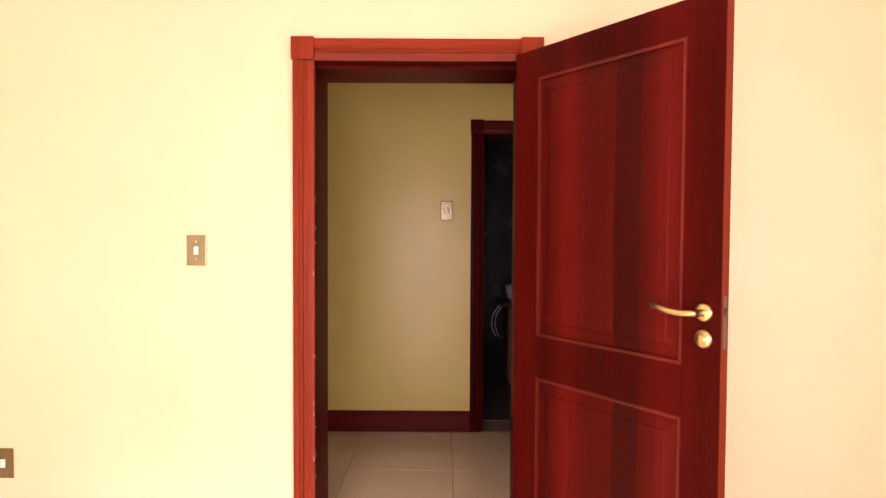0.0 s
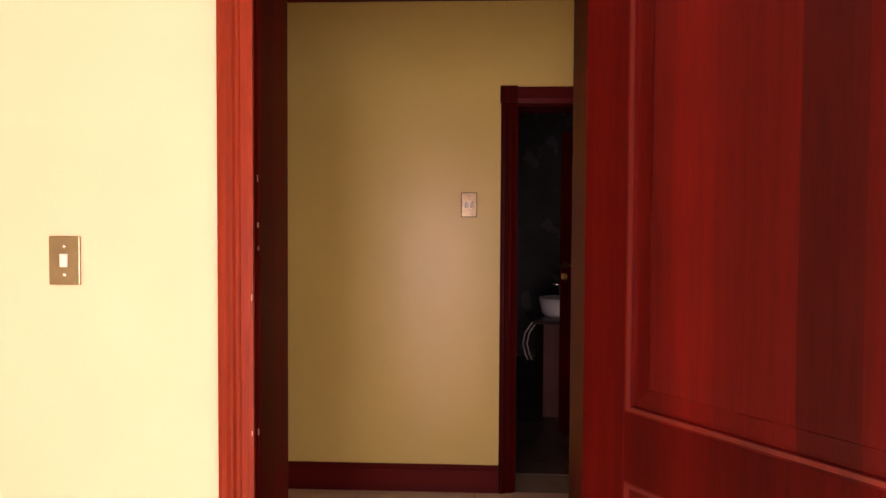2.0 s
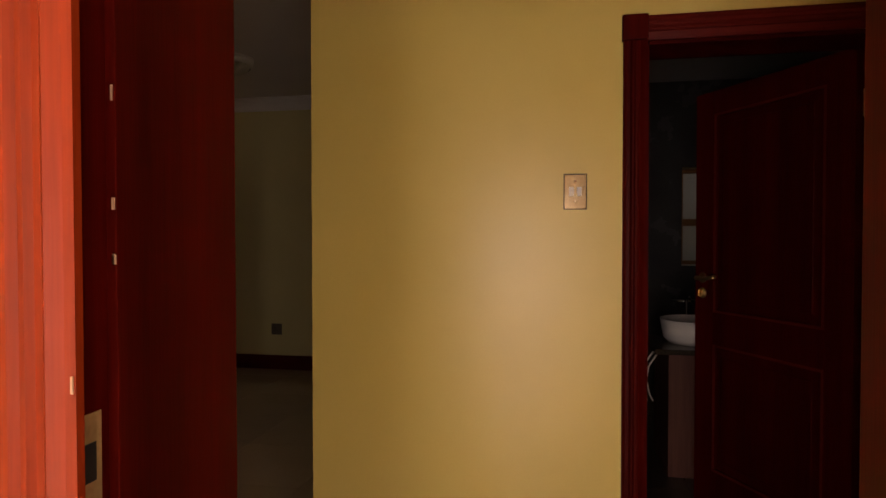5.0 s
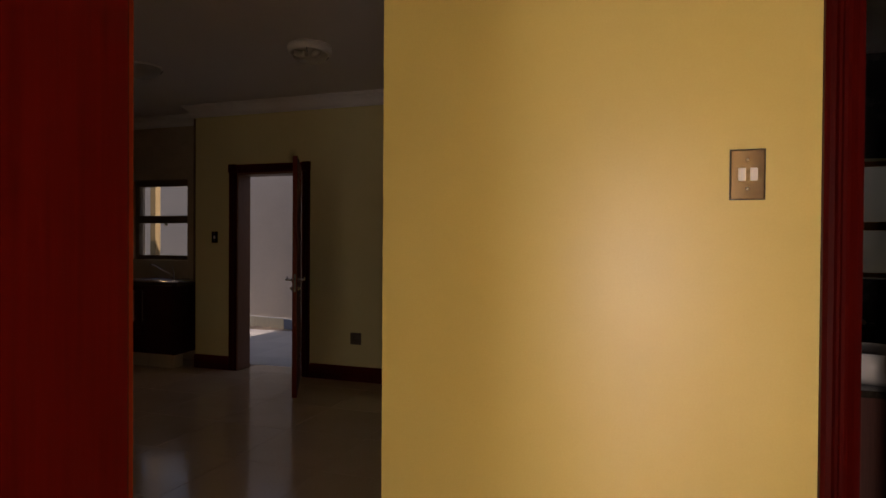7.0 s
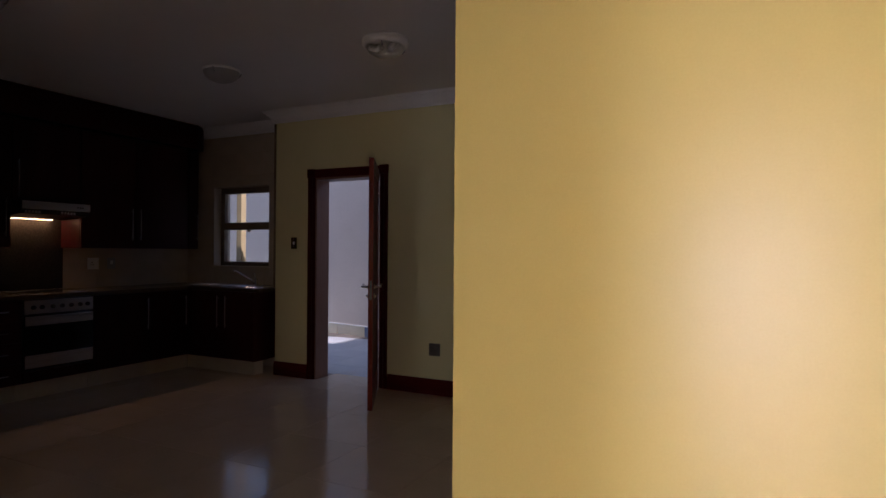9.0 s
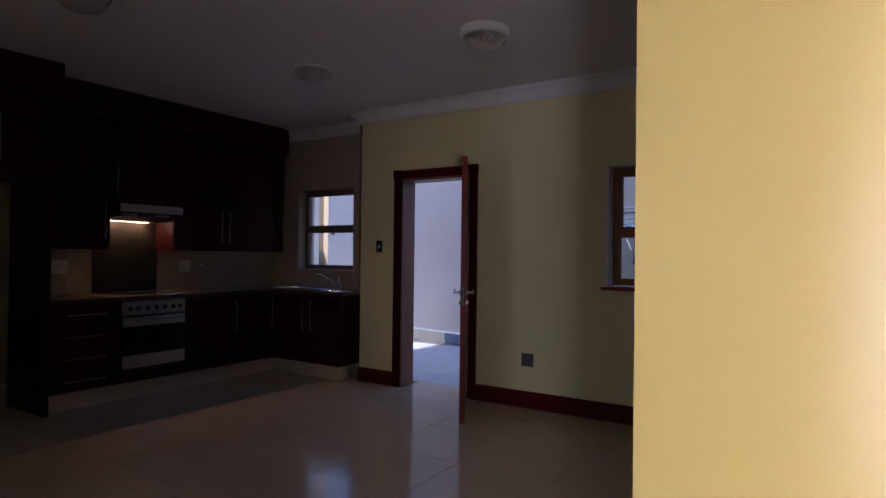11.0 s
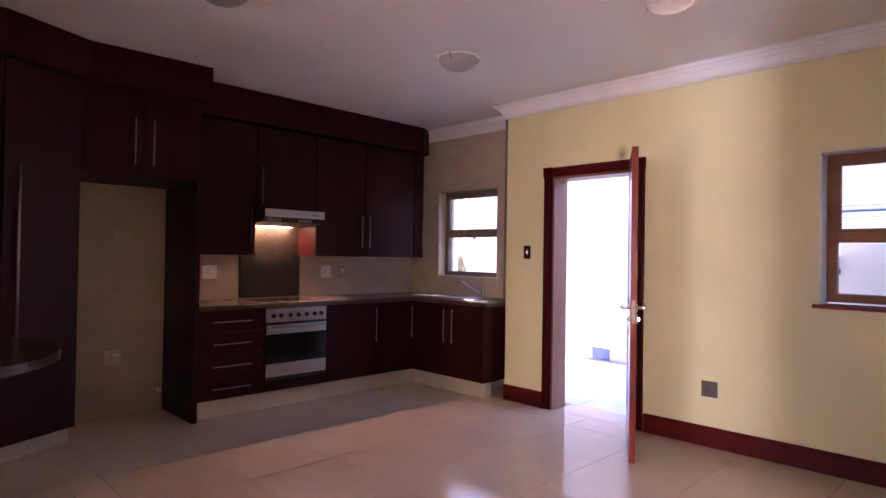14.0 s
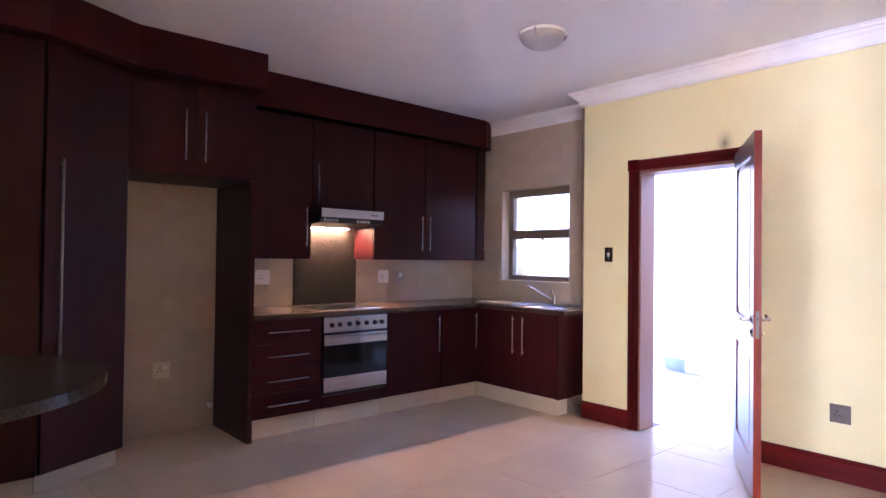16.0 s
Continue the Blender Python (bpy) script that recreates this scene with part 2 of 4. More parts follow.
OUTWALL = surface("plastered_yard_wall", (0.53, 0.445, 0.37), (0.62, 0.525, 0.44), 0.85, scale=1.3, fine=45, bump=0.04)
OUTYELLOW = surface("yellow_outside_plaster", (0.66, 0.50, 0.24), (0.73, 0.57, 0.30), 0.8, scale=2, fine=60, bump=0.1)
OCHRE = surface("weathered_ochre_paint", (0.25, 0.18, 0.085), (0.33, 0.24, 0.12), 0.8, scale=3, fine=60, bump=0.1)
PAVING = surface("yard_paving", (0.64, 0.61, 0.57), (0.72, 0.69, 0.65), 0.7, scale=2.5, fine=60, bump=0.08, random_var=0.05)
GROUND = surface("yard_ground", (0.33, 0.30, 0.27), (0.42, 0.39, 0.36), 0.85, scale=1.2, fine=40, bump=0.15)
BLUETILE = surface("slate_blue_tile", (0.12, 0.15, 0.23), (0.17, 0.20, 0.29), 0.4, scale=10, fine=80)
CLOTH = surface("grey_cloth", (0.50, 0.49, 0.53), (0.72, 0.71, 0.73), 0.9, scale=14, fine=120, bump=0.2)
ORANGE = surface("orange_cloth", (0.62, 0.14, 0.05), (0.75, 0.2, 0.08), 0.9, scale=14, fine=120, bump=0.2)
BLUELINE = surface("blue_steel_tube", (0.045, 0.10, 0.15), (0.07, 0.15, 0.20), 0.4, scale=14, fine=120)
PORCELAIN = surface("white_porcelain", (0.78, 0.77, 0.74), (0.83, 0.82, 0.80), 0.12, scale=6, fine=60, bump=0.0, rough_var=0.04)
# the bathroom's dimness is put into these dark wall and floor colours
BATHWALL = surface("shaded_bathroom_wall", (0.05, 0.05, 0.052), (0.075, 0.075, 0.077), 0.25, scale=4, fine=60, bump=0.02)
BATHFLOOR = surface("shaded_bathroom_floor_tile", (0.07, 0.058, 0.048), (0.1, 0.084, 0.07), 0.3, scale=4, fine=60, bump=0.02, random_var=0.04)
GLASS = clear_glass("window_glass")
FROST = surface("frosted_lamp_glass", (0.36, 0.345, 0.33), (0.42, 0.40, 0.385), 0.35, scale=8, fine=60, bump=0.01)
DOME = clear_glass("clear_lamp_glass", (0.95, 0.94, 0.88), 0.05)
HOODLAMP = glow("hood_lamp", (1.0, 0.56, 0.22), HOOD_E)


# ---- mesh helpers ----
def world_of(ob):
    m = ob.matrix_basis.copy()
    return world_of(ob.parent) @ ob.matrix_parent_inverse @ m if ob.parent else m


def part(name, bm, material, parent=None, label=""):
    """Link a bmesh, in world coordinates, as one mesh object under its thing or part."""
    me = bpy.data.meshes.new(name)
    bmesh.ops.recalc_face_normals(bm, faces=bm.faces)
    bm.to_mesh(me)
    bm.free()
    me.materials.append(material)
    ob = new(name, me)
    if parent:
        ob.parent = parent
        ob.matrix_parent_inverse = world_of(parent).inverted()
    if label:
        ob["label"] = label
    return ob


def base(name, at, label="", category="", group="", kind=""):
    ob = new(name)
    ob.location = at
    ob.empty_display_size = 0.1
    return tagged(ob, label, category, group, kind)


def box(bm, x0, x1, y0, y1, z0, z1, bevel=0.0, m=None, seg=2):
    r = bmesh.ops.create_cube(bm, size=1)
    vs = r["verts"]
    for v in vs:
        v.co = Vector((x0 + (v.co.x + 0.5) * (x1 - x0), y0 + (v.co.y + 0.5) * (y1 - y0), z0 + (v.co.z + 0.5) * (z1 - z0)))
    if m is not None:
        for v in vs:
            v.co = m @ v.co
    if bevel:
        es = list({e for v in vs for e in v.link_edges})
        bmesh.ops.bevel(bm, geom=es, offset=bevel, segments=seg, profile=0.6, affect="EDGES")
    return bm


def boxes(*items, bevel=0.0, m=None):
    bm = bmesh.new()
    for it in items:
        box(bm, *it, bevel=bevel, m=m)
    return bm


def tube(bm, pts, r, sides=10, cap=True):
    """A round bar along a line of points."""
    pts = [Vector(p) for p in pts]
    rings, up = [], None
    for i, p in enumerate(pts):
        d = (pts[min(i + 1, len(pts) - 1)] - pts[max(i - 1, 0)]).normalized()
        side = d.orthogonal().normalized() if up is None else (up - d * up.dot(d)).normalized()
        up = side
        other = d.cross(side)
        rr = r[i] if isinstance(r, (list, tuple)) else r
        rings.append([bm.verts.new(p + rr * (math.cos(a) * side + math.sin(a) * other))
                      for a in (2 * math.pi * k / sides for k in range(sides))])
    for a, b in zip(rings, rings[1:]):
        for k in range(sides):
            f = bm.faces.new((a[k], a[(k + 1) % sides], b[(k + 1) % sides], b[k]))
            f.smooth = True
    if cap:
        bm.faces.new(rings[0])
        bm.faces.new(rings[-1])
    return bm


def lathe(bm, profile, sides=40, m=Matrix(), close=True):
    """Turn (radius, height) pairs about the z axis."""
    rings = []
    for r, z in profile:
        if r < 1e-6:
            rings.append([bm.verts.new(m @ Vector((0, 0, z)))])
        else:
            rings.append([bm.verts.new(m @ Vector((r * math.cos(a), r * math.sin(a), z)))
                          for a in (2 * math.pi * k / sides for k in range(sides))])
    for a, b in zip(rings, rings[1:]):
        for k in range(sides):
            k2 = (k + 1) % sides
            if len(a) == 1 and len(b) == 1:
                continue
            f = bm.faces.new([a[0], b[k], b[k2]] if len(a) == 1 else [a[k], a[k2], b[0]] if len(b) == 1 else [a[k], a[k2], b[k2], b[k]])
            f.smooth = True
    return bm


def prism(bm, outline, a, b, m=Matrix()):
    """Push a flat outline (u, v) out from height a to b along local z, then place it by m."""
    lo = [bm.verts.new(m @ Vector((u, v, a))) for u, v in outline]
    hi = [bm.verts.new(m @ Vector((u, v, b))) for u, v in outline]
    bm.faces.new(lo[::-1])
    bm.faces.new(hi)
    for i in range(len(lo)):
        j = (i + 1) % len(lo)
        bm.faces.new((lo[i], lo[j], hi[j], hi[i]))
    return bm


def axes(origin, u, v):
    """A frame with its local x and y along u and v."""
    u, v = Vector(u).normalized(), Vector(v).normalized()
    w = u.cross(v)
    return Matrix(((u.x, v.x, w.x, origin[0]), (u.y, v.y, w.y, origin[1]), (u.z, v.z, w.z, origin[2]), (0, 0, 0, 1)))


def structure(name, bm, material, label, category):
    return tagged(part(name, bm, material), label, category, kind="structure")


# ---- the shell ----
H = 2.725
structure("wall_bedroom", boxes((-6.5, -3.9, 0, 0.295, 0, H), (-2.1, -0.452, 0, 0.295, 0, H), (0.452, 2.5, 0, 0.295, 0, H), (-0.452, 0.452, 0, 0.295, 2.055, H)), WALL,
          "cream painted plaster wall between bedroom and hall", "wall")
structure("wall_hall", boxes((-0.874, 0.328, 1.69, 1.93, 0, H), (1.232, 2.5, 1.69, 1.93, 0, H), (0.328, 1.232, 1.69, 1.93, 2.055, H)), HALLPAINT,
          "yellow painted hall wall with a worn corner", "wall")
structure("wall_bathroom_side", boxes((-0.874, -0.65, 1.93, 5.16, 0, H)), WALL, "cream painted wall beside the kitchen", "wall")
structure("wall_outer", boxes((-4.575, -4.5, 5.16, 5.5, 0, H), (-4.5, -4.085, 5.16, 5.36, 0, H), (-3.265, -2.035, 5.16, 5.36, 0, H), (-4.085, -3.265, 5.16, 5.36, 2.05, H),
                              (-2.035, -1.124, 5.16, 5.36, 0, 1.05), (-2.035, -1.124, 5.16, 5.36, 2.015, H), (-1.124, 1.18, 5.16, 5.36, 0, H), (2.1, 2.5, 5.16, 5.36, 0, H), (1.18, 2.1, 5.16, 5.36, 0, 1.08), (1.18, 2.1, 5.16, 5.36, 1.96, H)), KITCHENPAINT,
          "cream painted outer wall with back door and window", "wall")
wall_sink = structure("wall_sink", boxes((-6.5, -5.83, 5.5, 5.75, 0, H), (-4.97, -4.575, 5.5, 5.75, 0, H), (-5.83, -4.97, 5.5, 5.75, 0, 1.10),
                                         (-5.83, -4.97, 5.5, 5.75, 2.03, H)), WALLGROUT, "tiled kitchen wall behind the sink", "wall")
wall_cabinets = structure("wall_cabinets", boxes((-6.5, -6.27, 0.295, 5.5, 0, H)), WALLGROUT, "tiled kitchen wall behind the cabinets", "wall")
structure("wall_east", boxes((2.3, 2.5, -4.0, -3.65, 0, H), (2.3, 2.5, -1.85, 0, 0, H), (2.3, 2.5, -3.65, -1.85, 0, 0.9), (2.3, 2.5, -3.65, -1.85, 2.1, H), (2.3, 2.5, 0.295, 1.69, 0, H), (2.3, 2.5, 1.93, 5.16, 0, H)), WALL, "plain cream end wall", "wall")
structure("wall_bedroom_west", boxes((-2.1, -1.9, -4.0, 0, 0, H)), WALL, "plain cream bedroom wall", "wall")
# lounge walls are out of view, added around the fill lamp
structure("wall_lounge_west", boxes((-4.1, -3.9, -4.0, 0, 0, H)), WALL, "plain cream lounge wall", "wall")
structure("wall_lounge_back", boxes((-4.1, -3.75, -4.2, -4.0, 0, H), (-2.25, -2.1, -4.2, -4.0, 0, H), (-3.75, -2.25, -4.2, -4.0, 2.2, H)), WALL, "unseen cream lounge wall with an opening for the fill lamp", "wall")
structure("wall_bedroom_back", boxes((-2.1, -1.33, -4.2, -4.0, 0, H), (0.13, 1.3, -4.2, -4.0, 0, H), (2.26, 2.5, -4.2, -4.0, 0, H), (-1.33, 0.13, -4.2, -4.0, 0, 0.12), (-1.33, 0.13, -4.2, -4.0, 1.9, H),
                                     (1.3, 2.26, -4.2, -4.0, 0, 0.05), (1.3, 2.26, -4.2, -4.0, 1.52, H)), WALL, "plain cream bedroom wall with a window", "wall")
structure("ceiling", boxes((-6.5, 2.5, -4.2, 5.75, H, H + 0.12)), CEIL, "flat white painted ceiling", "ceiling")
structure("roof", boxes((-6.9, 2.49, -4.6, 5.75, H + 0.14, H + 0.28)), OUTYELLOW, "flat roof slab over the house", "roof")
floor = structure("floor", boxes((-6.5, 2.5, -4.2, 5.5, -0.12, -0.006)), GROUT, "glossy cream porcelain floor tiles", "floor")
structure("ground", boxes((-200, 200, -200, 200, -0.5, -0.13)), GROUND, "bare ground around the house", "ground")
yard = structure("pavement", boxes((-9.5, 2.7, 5.5, 9.4, -0.13, -0.03)), GROUT, "pale paved back yard", "pavement")


def yard_y(x):
    return 8.02 - 0.2 * (x + 5.3)


YARD = axes((-9.5, yard_y(-9.5), 0), (1, -0.2, 0), (0.2, 1, 0))
yard_wall = structure("yard_wall", boxes((0, 12.5, 0, 0.2, -0.1, 2.75), m=YARD), OUTWALL, "tall pale plastered yard wall", "wall")
# out of view; added so its shadow limits the sunlit paving
structure("wall_sun_block", boxes((2.5, 2.7, 4.6, 6.7, -0.1, 3.7)), OUTYELLOW, "unseen tall wall added to keep sun off the yard", "wall")
structure("yard_post", boxes((-6.545, -6.455, 6.555, 6.645, -0.13, 3.0), bevel=0.005), OCHRE, "slim yellow painted yard post", "post")

# ---- doors and windows ----
CASING = [(0, 0), (0.082, 0), (0.082, 0.02), (0.072, 0.025), (0.06, 0.026), (0.052, 0.020), (0.046, 0.020), (0.040, 0.014),
          (0.032, 0.014), (0.026, 0.018), (0.010, 0.012), (0, 0.010)]


def casing(parent, x0, x1, top, y, out, mat=None, mat_h=None):
    """A moulded door surround on a wall face at y; out: -1 when the face looks to -y. x0, x1: the opening's sides."""
    mat, mat_h = mat or RED, mat_h or RED_H
    for side, x in ((-1, x0), (1, x1)):
        m = axes((x, y, 0), (side, 0, 0), (0, out, 0))
        bm = bmesh.new()
        h = top if m.to_3x3().col[2].z > 0 else -top
        prism(bm, CASING, 0, h, m)
        part("side_casing", bm, mat, parent)
    m = axes((x0, y, top), (0, 0, 1), (0, out, 0))
    bm = bmesh.new()
    w = (x1 - x0) if m.to_3x3().col[2].x > 0 else -(x1 - x0)
    prism(bm, CASING, 0, w, m)
    part("head_casing", bm, mat_h, parent)
    for a, b in ((x0 - 0.087, x0), (x1, x1 + 0.087)):
        ya, yb = sorted((y, y + out * 0.03))
        part("corner_block", boxes((a, b, ya, yb, top, top + 0.087), bevel=0.003), mat, parent)


def lining(parent, x0, x1, top, y0, y1, stop0, stop1, material=RED):
    """Jambs and head in the wall's thickness, with a stop strip from stop0 to stop1."""
    for n, a, b, c, d in (("jamb", x0 - 0.012, x0 + 0.02, x0 + 0.02, x0 + 0.033), ("jamb", x1 - 0.02, x1 + 0.012, x1 - 0.033, x1 - 0.02)):
        part(n, boxes((a, b, y0, y1, 0, top - 0.02), (c, d, stop0, stop1, 0, top - 0.033), bevel=0.002), material, parent)
    part("head_jamb", boxes((x0 - 0.012, x1 + 0.012, y0, y1, top - 0.02, top + 0.008), (x0 + 0.033, x1 - 0.033, stop0, stop1, top - 0.033, top - 0.02), bevel=0.002),
         material, parent)


def panel_bm(s0, s1, z0, z1, y0, y1, m):
    """A raised and fielded panel, both faces."""
    bm = bmesh.new()
    mid = (y0 + y1) / 2

    def rings(sign):
        out = []
        for ins, d in ((0.0, 0.020), (0.012, 0.0175), (0.016, 0.0085), (0.022, 0.008), (0.056, 0.0125), (0.060, 0.0158)):
            out.append([bm.verts.new(m @ Vector((s, mid + sign * d, z))) for s, z in
                        ((s0 + ins, z0 + ins), (s1 - ins, z0 + ins), (s1 - ins, z1 - ins), (s0 + ins, z1 - ins))])
        for a, b in zip(out, out[1:]):
            for k in range(4):
                bm.faces.new((a[k], a[(k + 1) % 4], b[(k + 1) % 4], b[k]))
        bm.faces.new(out[-1])
        return out[0]
    ra, rb = rings(1), rings(-1)
    for k in range(4):
        bm.faces.new((ra[k], ra[(k + 1) % 4], rb[(k + 1) % 4], rb[k]))
    return bm


def lever(parent, leaf, m, s, z, y, out, toward, metal):
    """A lever on a round rose, with a lock rose under it."""
    bm = bmesh.new()
    turn = m @ axes((s, y, z), (1, 0, 0), (0, 0, -out))
    lathe(bm, [(0, 0), (0.026, 0), (0.026, 0.004), (0.022, 0.008), (0.012, 0.009), (0.010, 0.010), (0.010, 0.045)], 28, turn)
    pts = [(s, y + out * 0.04, z), (s + toward * 0.012, y + out * 0.051, z), (s + toward * 0.04, y + out * 0.054, z - 0.003),
           (s + toward * 0.085, y + out * 0.053, z + 0.001), (s + toward * 0.135, y + out * 0.052, z + 0.012)]
    tube(bm, [m @ Vector(p) for p in pts], [0.009, 0.0095, 0.0085, 0.009, 0.0095], 12)
    part("lever_handle", bm, metal, leaf, "brass lever handle on a round rose")
    bm = bmesh.new()
    turn = m @ axes((s, y, z - 0.075), (1, 0, 0), (0, 0, -out))
    lathe(bm, [(0, 0), (0.026, 0), (0.026, 0.004), (0.022, 0.008), (0.010, 0.009), (0.009, 0.012), (0, 0.012)], 28, turn)
    part("lock_rose", bm, metal, leaf, "round brass lock rose")
    ya, yb = sorted((y + out * 0.011, y + out * 0.021))
    part("thumb_turn", boxes((s - 0.004, s + 0.004, ya, yb, z - 0.088, z - 0.062), bevel=0.002, m=m), metal, leaf)


def leaf_door(parent, hinge, turn, width, height, z0, metal, mirror=1, frame_mat=LEAF, lever_z=1.13, panel_mat=LEAF):
    """A two-panel leaf; local x runs from the hinge, local y across the thickness (0 to 0.04)."""
    m = pose(hinge[0], hinge[1], 0, 0, 0, turn)
    t = 0.04 * mirror
    ya, yb = sorted((0, t))
    st, top_r, mid0, mid1, bot = 0.115, 0.105, z0 + 0.815, z0 + 0.965, z0 + 0.2
    zt = z0 + height
    leaf = part("leaf", boxes((0, st, ya, yb, z0, zt), (width - st, width, ya, yb, z0, zt), (st, width - st, ya, yb, zt - top_r, zt),
                              (st, width - st, ya, yb, mid0, mid1), (st, width - st, ya, yb, z0, bot), bevel=0.0012, m=m), frame_mat, parent,
                "panelled mahogany leaf standing open")
    mid = (ya + yb) / 2
    part("upper_panel", panel_bm(st, width - st, mid1, zt - top_r, ya, yb, m), panel_mat, leaf)
    part("lower_panel", panel_bm(st, width - st, bot, mid0, ya, yb, m), panel_mat, leaf)
    for c, d in ((mid1, zt - top_r), (bot, mid0)):
        bm = bmesh.new()
        for sgn in (-1, 1):
            y0, y1 = sorted((mid + sgn * 0.010, mid + sgn * 0.0196))
            a, b, w = st + 0.0035, width - st - 0.0035, 0.0095
            for it in ((a, a + w, c + 0.0035, d - 0.0035), (b - w, b, c + 0.0035, d - 0.0035),
                       (a + w, b - w, c + 0.0035, c + 0.0035 + w), (a + w, b - w, d - 0.0035 - w, d - 0.0035)):
                box(bm, it[0], it[1], y0, y1, it[2], it[3], 0.0014, m)
        part("moulding", bm, MOULD, leaf, "panel moulding, its highlight put in as a lighter red")
    for y, out in ((ya, -1), (yb, 1)):
        lever(parent, leaf, m, width - 0.05, z0 + lever_z, y, out, -1, metal)
    part("latch_plate", boxes((width - 0.001, width + 0.0012, ya + 0.011, yb - 0.011, z0 + lever_z - 0.1, z0 + lever_z + 0.05), m=m), DULLPLATE, leaf, "dull latch plate")
    # thin strip added in brighter red for the light on the leaf's edge
    part("lit_edge", boxes((width - 0.0005, width + 0.0008, ya + 0.002, yb - 0.002, z0 + 0.002, zt - 0.002), m=m), RED, leaf, "leaf edge strip, coloured brighter red as if lit")
    part("latch_bolt", boxes((width, width + 0.004, mid - 0.005, mid + 0.005, z0 + lever_z - 0.005, z0 + lever_z + 0.018), bevel=0.0012, m=m), BLACK, leaf, "dark latch bolt")
    for zz in (0.25, z0 + height - 0.25):
        bm = bmesh.new()
        tube(bm, [m @ Vector((-0.004, 0, zz + k)) for k in (0, 0.1)], 0.007, 10)
        part("hinge", bm, metal, leaf, "brass butt hinge")
    return leaf


door_1 = base("door_1", (0, 0.13, 0), "red mahogany two-panel door standing open into the bedroom", "door", kind="structure")
casing(door_1, -0.4, 0.4, 2.025, 0, -1)
casing(door_1, -0.415, 0.415, 2.03, 0.295, 1)
# darker copy on the lining puts its shade into the colour
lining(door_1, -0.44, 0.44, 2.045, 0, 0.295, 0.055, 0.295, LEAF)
leaf_door(door_1, (0.412, -0.012), -53, 0.825, 2.03, 0.01, BRASS, -1, panel_mat=BOARDS)
bm = boxes((-0.4215, -0.419, 0.012, 0.045, 1.0, 1.16), bevel=0.001)
part("strike_plate", bm, STRIKE, door_1, "brass strike plate with dark slots")
part("strike_slot", boxes((-0.4192, -0.418, 0.02, 0.036, 1.03, 1.07), (-0.4192, -0.418, 0.02, 0.036, 1.09, 1.13)), BLACK, door_1)

rnd = random.Random(4)
for k in range(14):
    z, w, h = rnd.uniform(0.35, 1.55), rnd.uniform(0.002, 0.005), rnd.uniform(0.006, 0.022)
    edge = rnd.choice((-0.4185, -0.4055))
    y0 = -0.0125 if edge < -0.41 else 0.0535
    if edge < -0.41:
        part("paint_chip", boxes((-0.404, -0.404 + w, y0, y0 + 0.0015, z, z + h)), CHIPPED, door_1)
    else:
        part("paint_chip", boxes((-0.412, -0.412 + w, 0.0535, 0.055, z, z + h)), CHIPPED, door_1)

door_2 = base("door_2", (0.78, 1.8, 0), "mahogany bathroom door in a shaded red, standing half open", "door", kind="structure")
# bathroom door and surround use the shaded copy as well
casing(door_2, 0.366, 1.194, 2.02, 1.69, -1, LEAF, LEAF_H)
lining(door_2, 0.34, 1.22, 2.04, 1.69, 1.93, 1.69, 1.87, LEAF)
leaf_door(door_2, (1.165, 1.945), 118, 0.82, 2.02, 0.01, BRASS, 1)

door_3 = base("door_3", (-3.675, 5.3, 0), "red mahogany back door standing open to the yard", "door", kind="structure")
casing(door_3, -4.06, -3.29, 2.02, 5.16, -1, LEAF, LEAF_H)
for a, b in ((-4.085, -4.045), (-3.305, -3.265)):
    part("jamb", boxes((a, b, 5.16, 5.362, 0, 2.03), bevel=0.002), PALE_JAMB, door_3, "worn reddish timber lining")
part("head_jamb", boxes((-4.045, -3.305, 5.16, 5.362, 2.0, 2.05), bevel=0.002), PALE_JAMB, door_3)
leaf_door(door_3, (-3.275, 5.11), -60.5, 0.82, 2.03, 0.012, CHROME, -1, GLOSSY, 0.99, GLOSSY)


def window(name, label, x0, x1, z0, z1, y, bar, fr=0.055, depth=0.06, wood_mat=PINE, sash=True):
    """A timber window in the xz plane: frame, one level bar, panes."""
    w = base(name, ((x0 + x1) / 2, y, z0), label, "window", kind="structure")
    fb = boxes((x0, x0 + fr, y, y + depth, z0, z1), (x1 - fr, x1, y, y + depth, z0, z1), (x0 + fr, x1 - fr, y, y + depth, z1 - fr, z1),
               (x0 + fr, x1 - fr, y, y + depth, z0, z0 + fr), (x0 + fr, x1 - fr, y, y + depth, bar - 0.032, bar + 0.032), bevel=0.003)
    part("window_frame", fb, wood_mat, w)
    if sash:
        s = 0.022
        a, b, c, d = x0 + fr, x1 - fr, bar + 0.032, z1 - fr
        part("sash", boxes((a, a + s, y - 0.012, y + 0.03, c, d), (b - s, b, y - 0.012, y + 0.03, c, d), (a + s, b - s, y - 0.012, y + 0.03, d - s, d),
                           (a + s, b - s, y - 0.012, y + 0.03, c, c + s), bevel=0.003), wood_mat, w)
    for a, b in ((z0 + fr, bar - 0.032), (bar + 0.032, z1 - fr)):
        p = part("pane", boxes((x0 + fr - 0.004, x1 - fr + 0.004, y + 0.028, y + 0.032, a - 0.004, b + 0.004)), GLASS, w)
        p.visible_shadow = False
    return w


window_1 = window("window_1", "timber kitchen window with a top-hung sash", -2.025, -1.13, 1.062, 2.008, 5.29, 1.475)
part("sash_stay", boxes((-1.605, -1.59, 5.26, 5.278, 1.5, 1.62), (-1.65, -1.545, 5.262, 5.276, 1.505, 1.517), bevel=0.002), BLACK, window_1, "black sash stay")
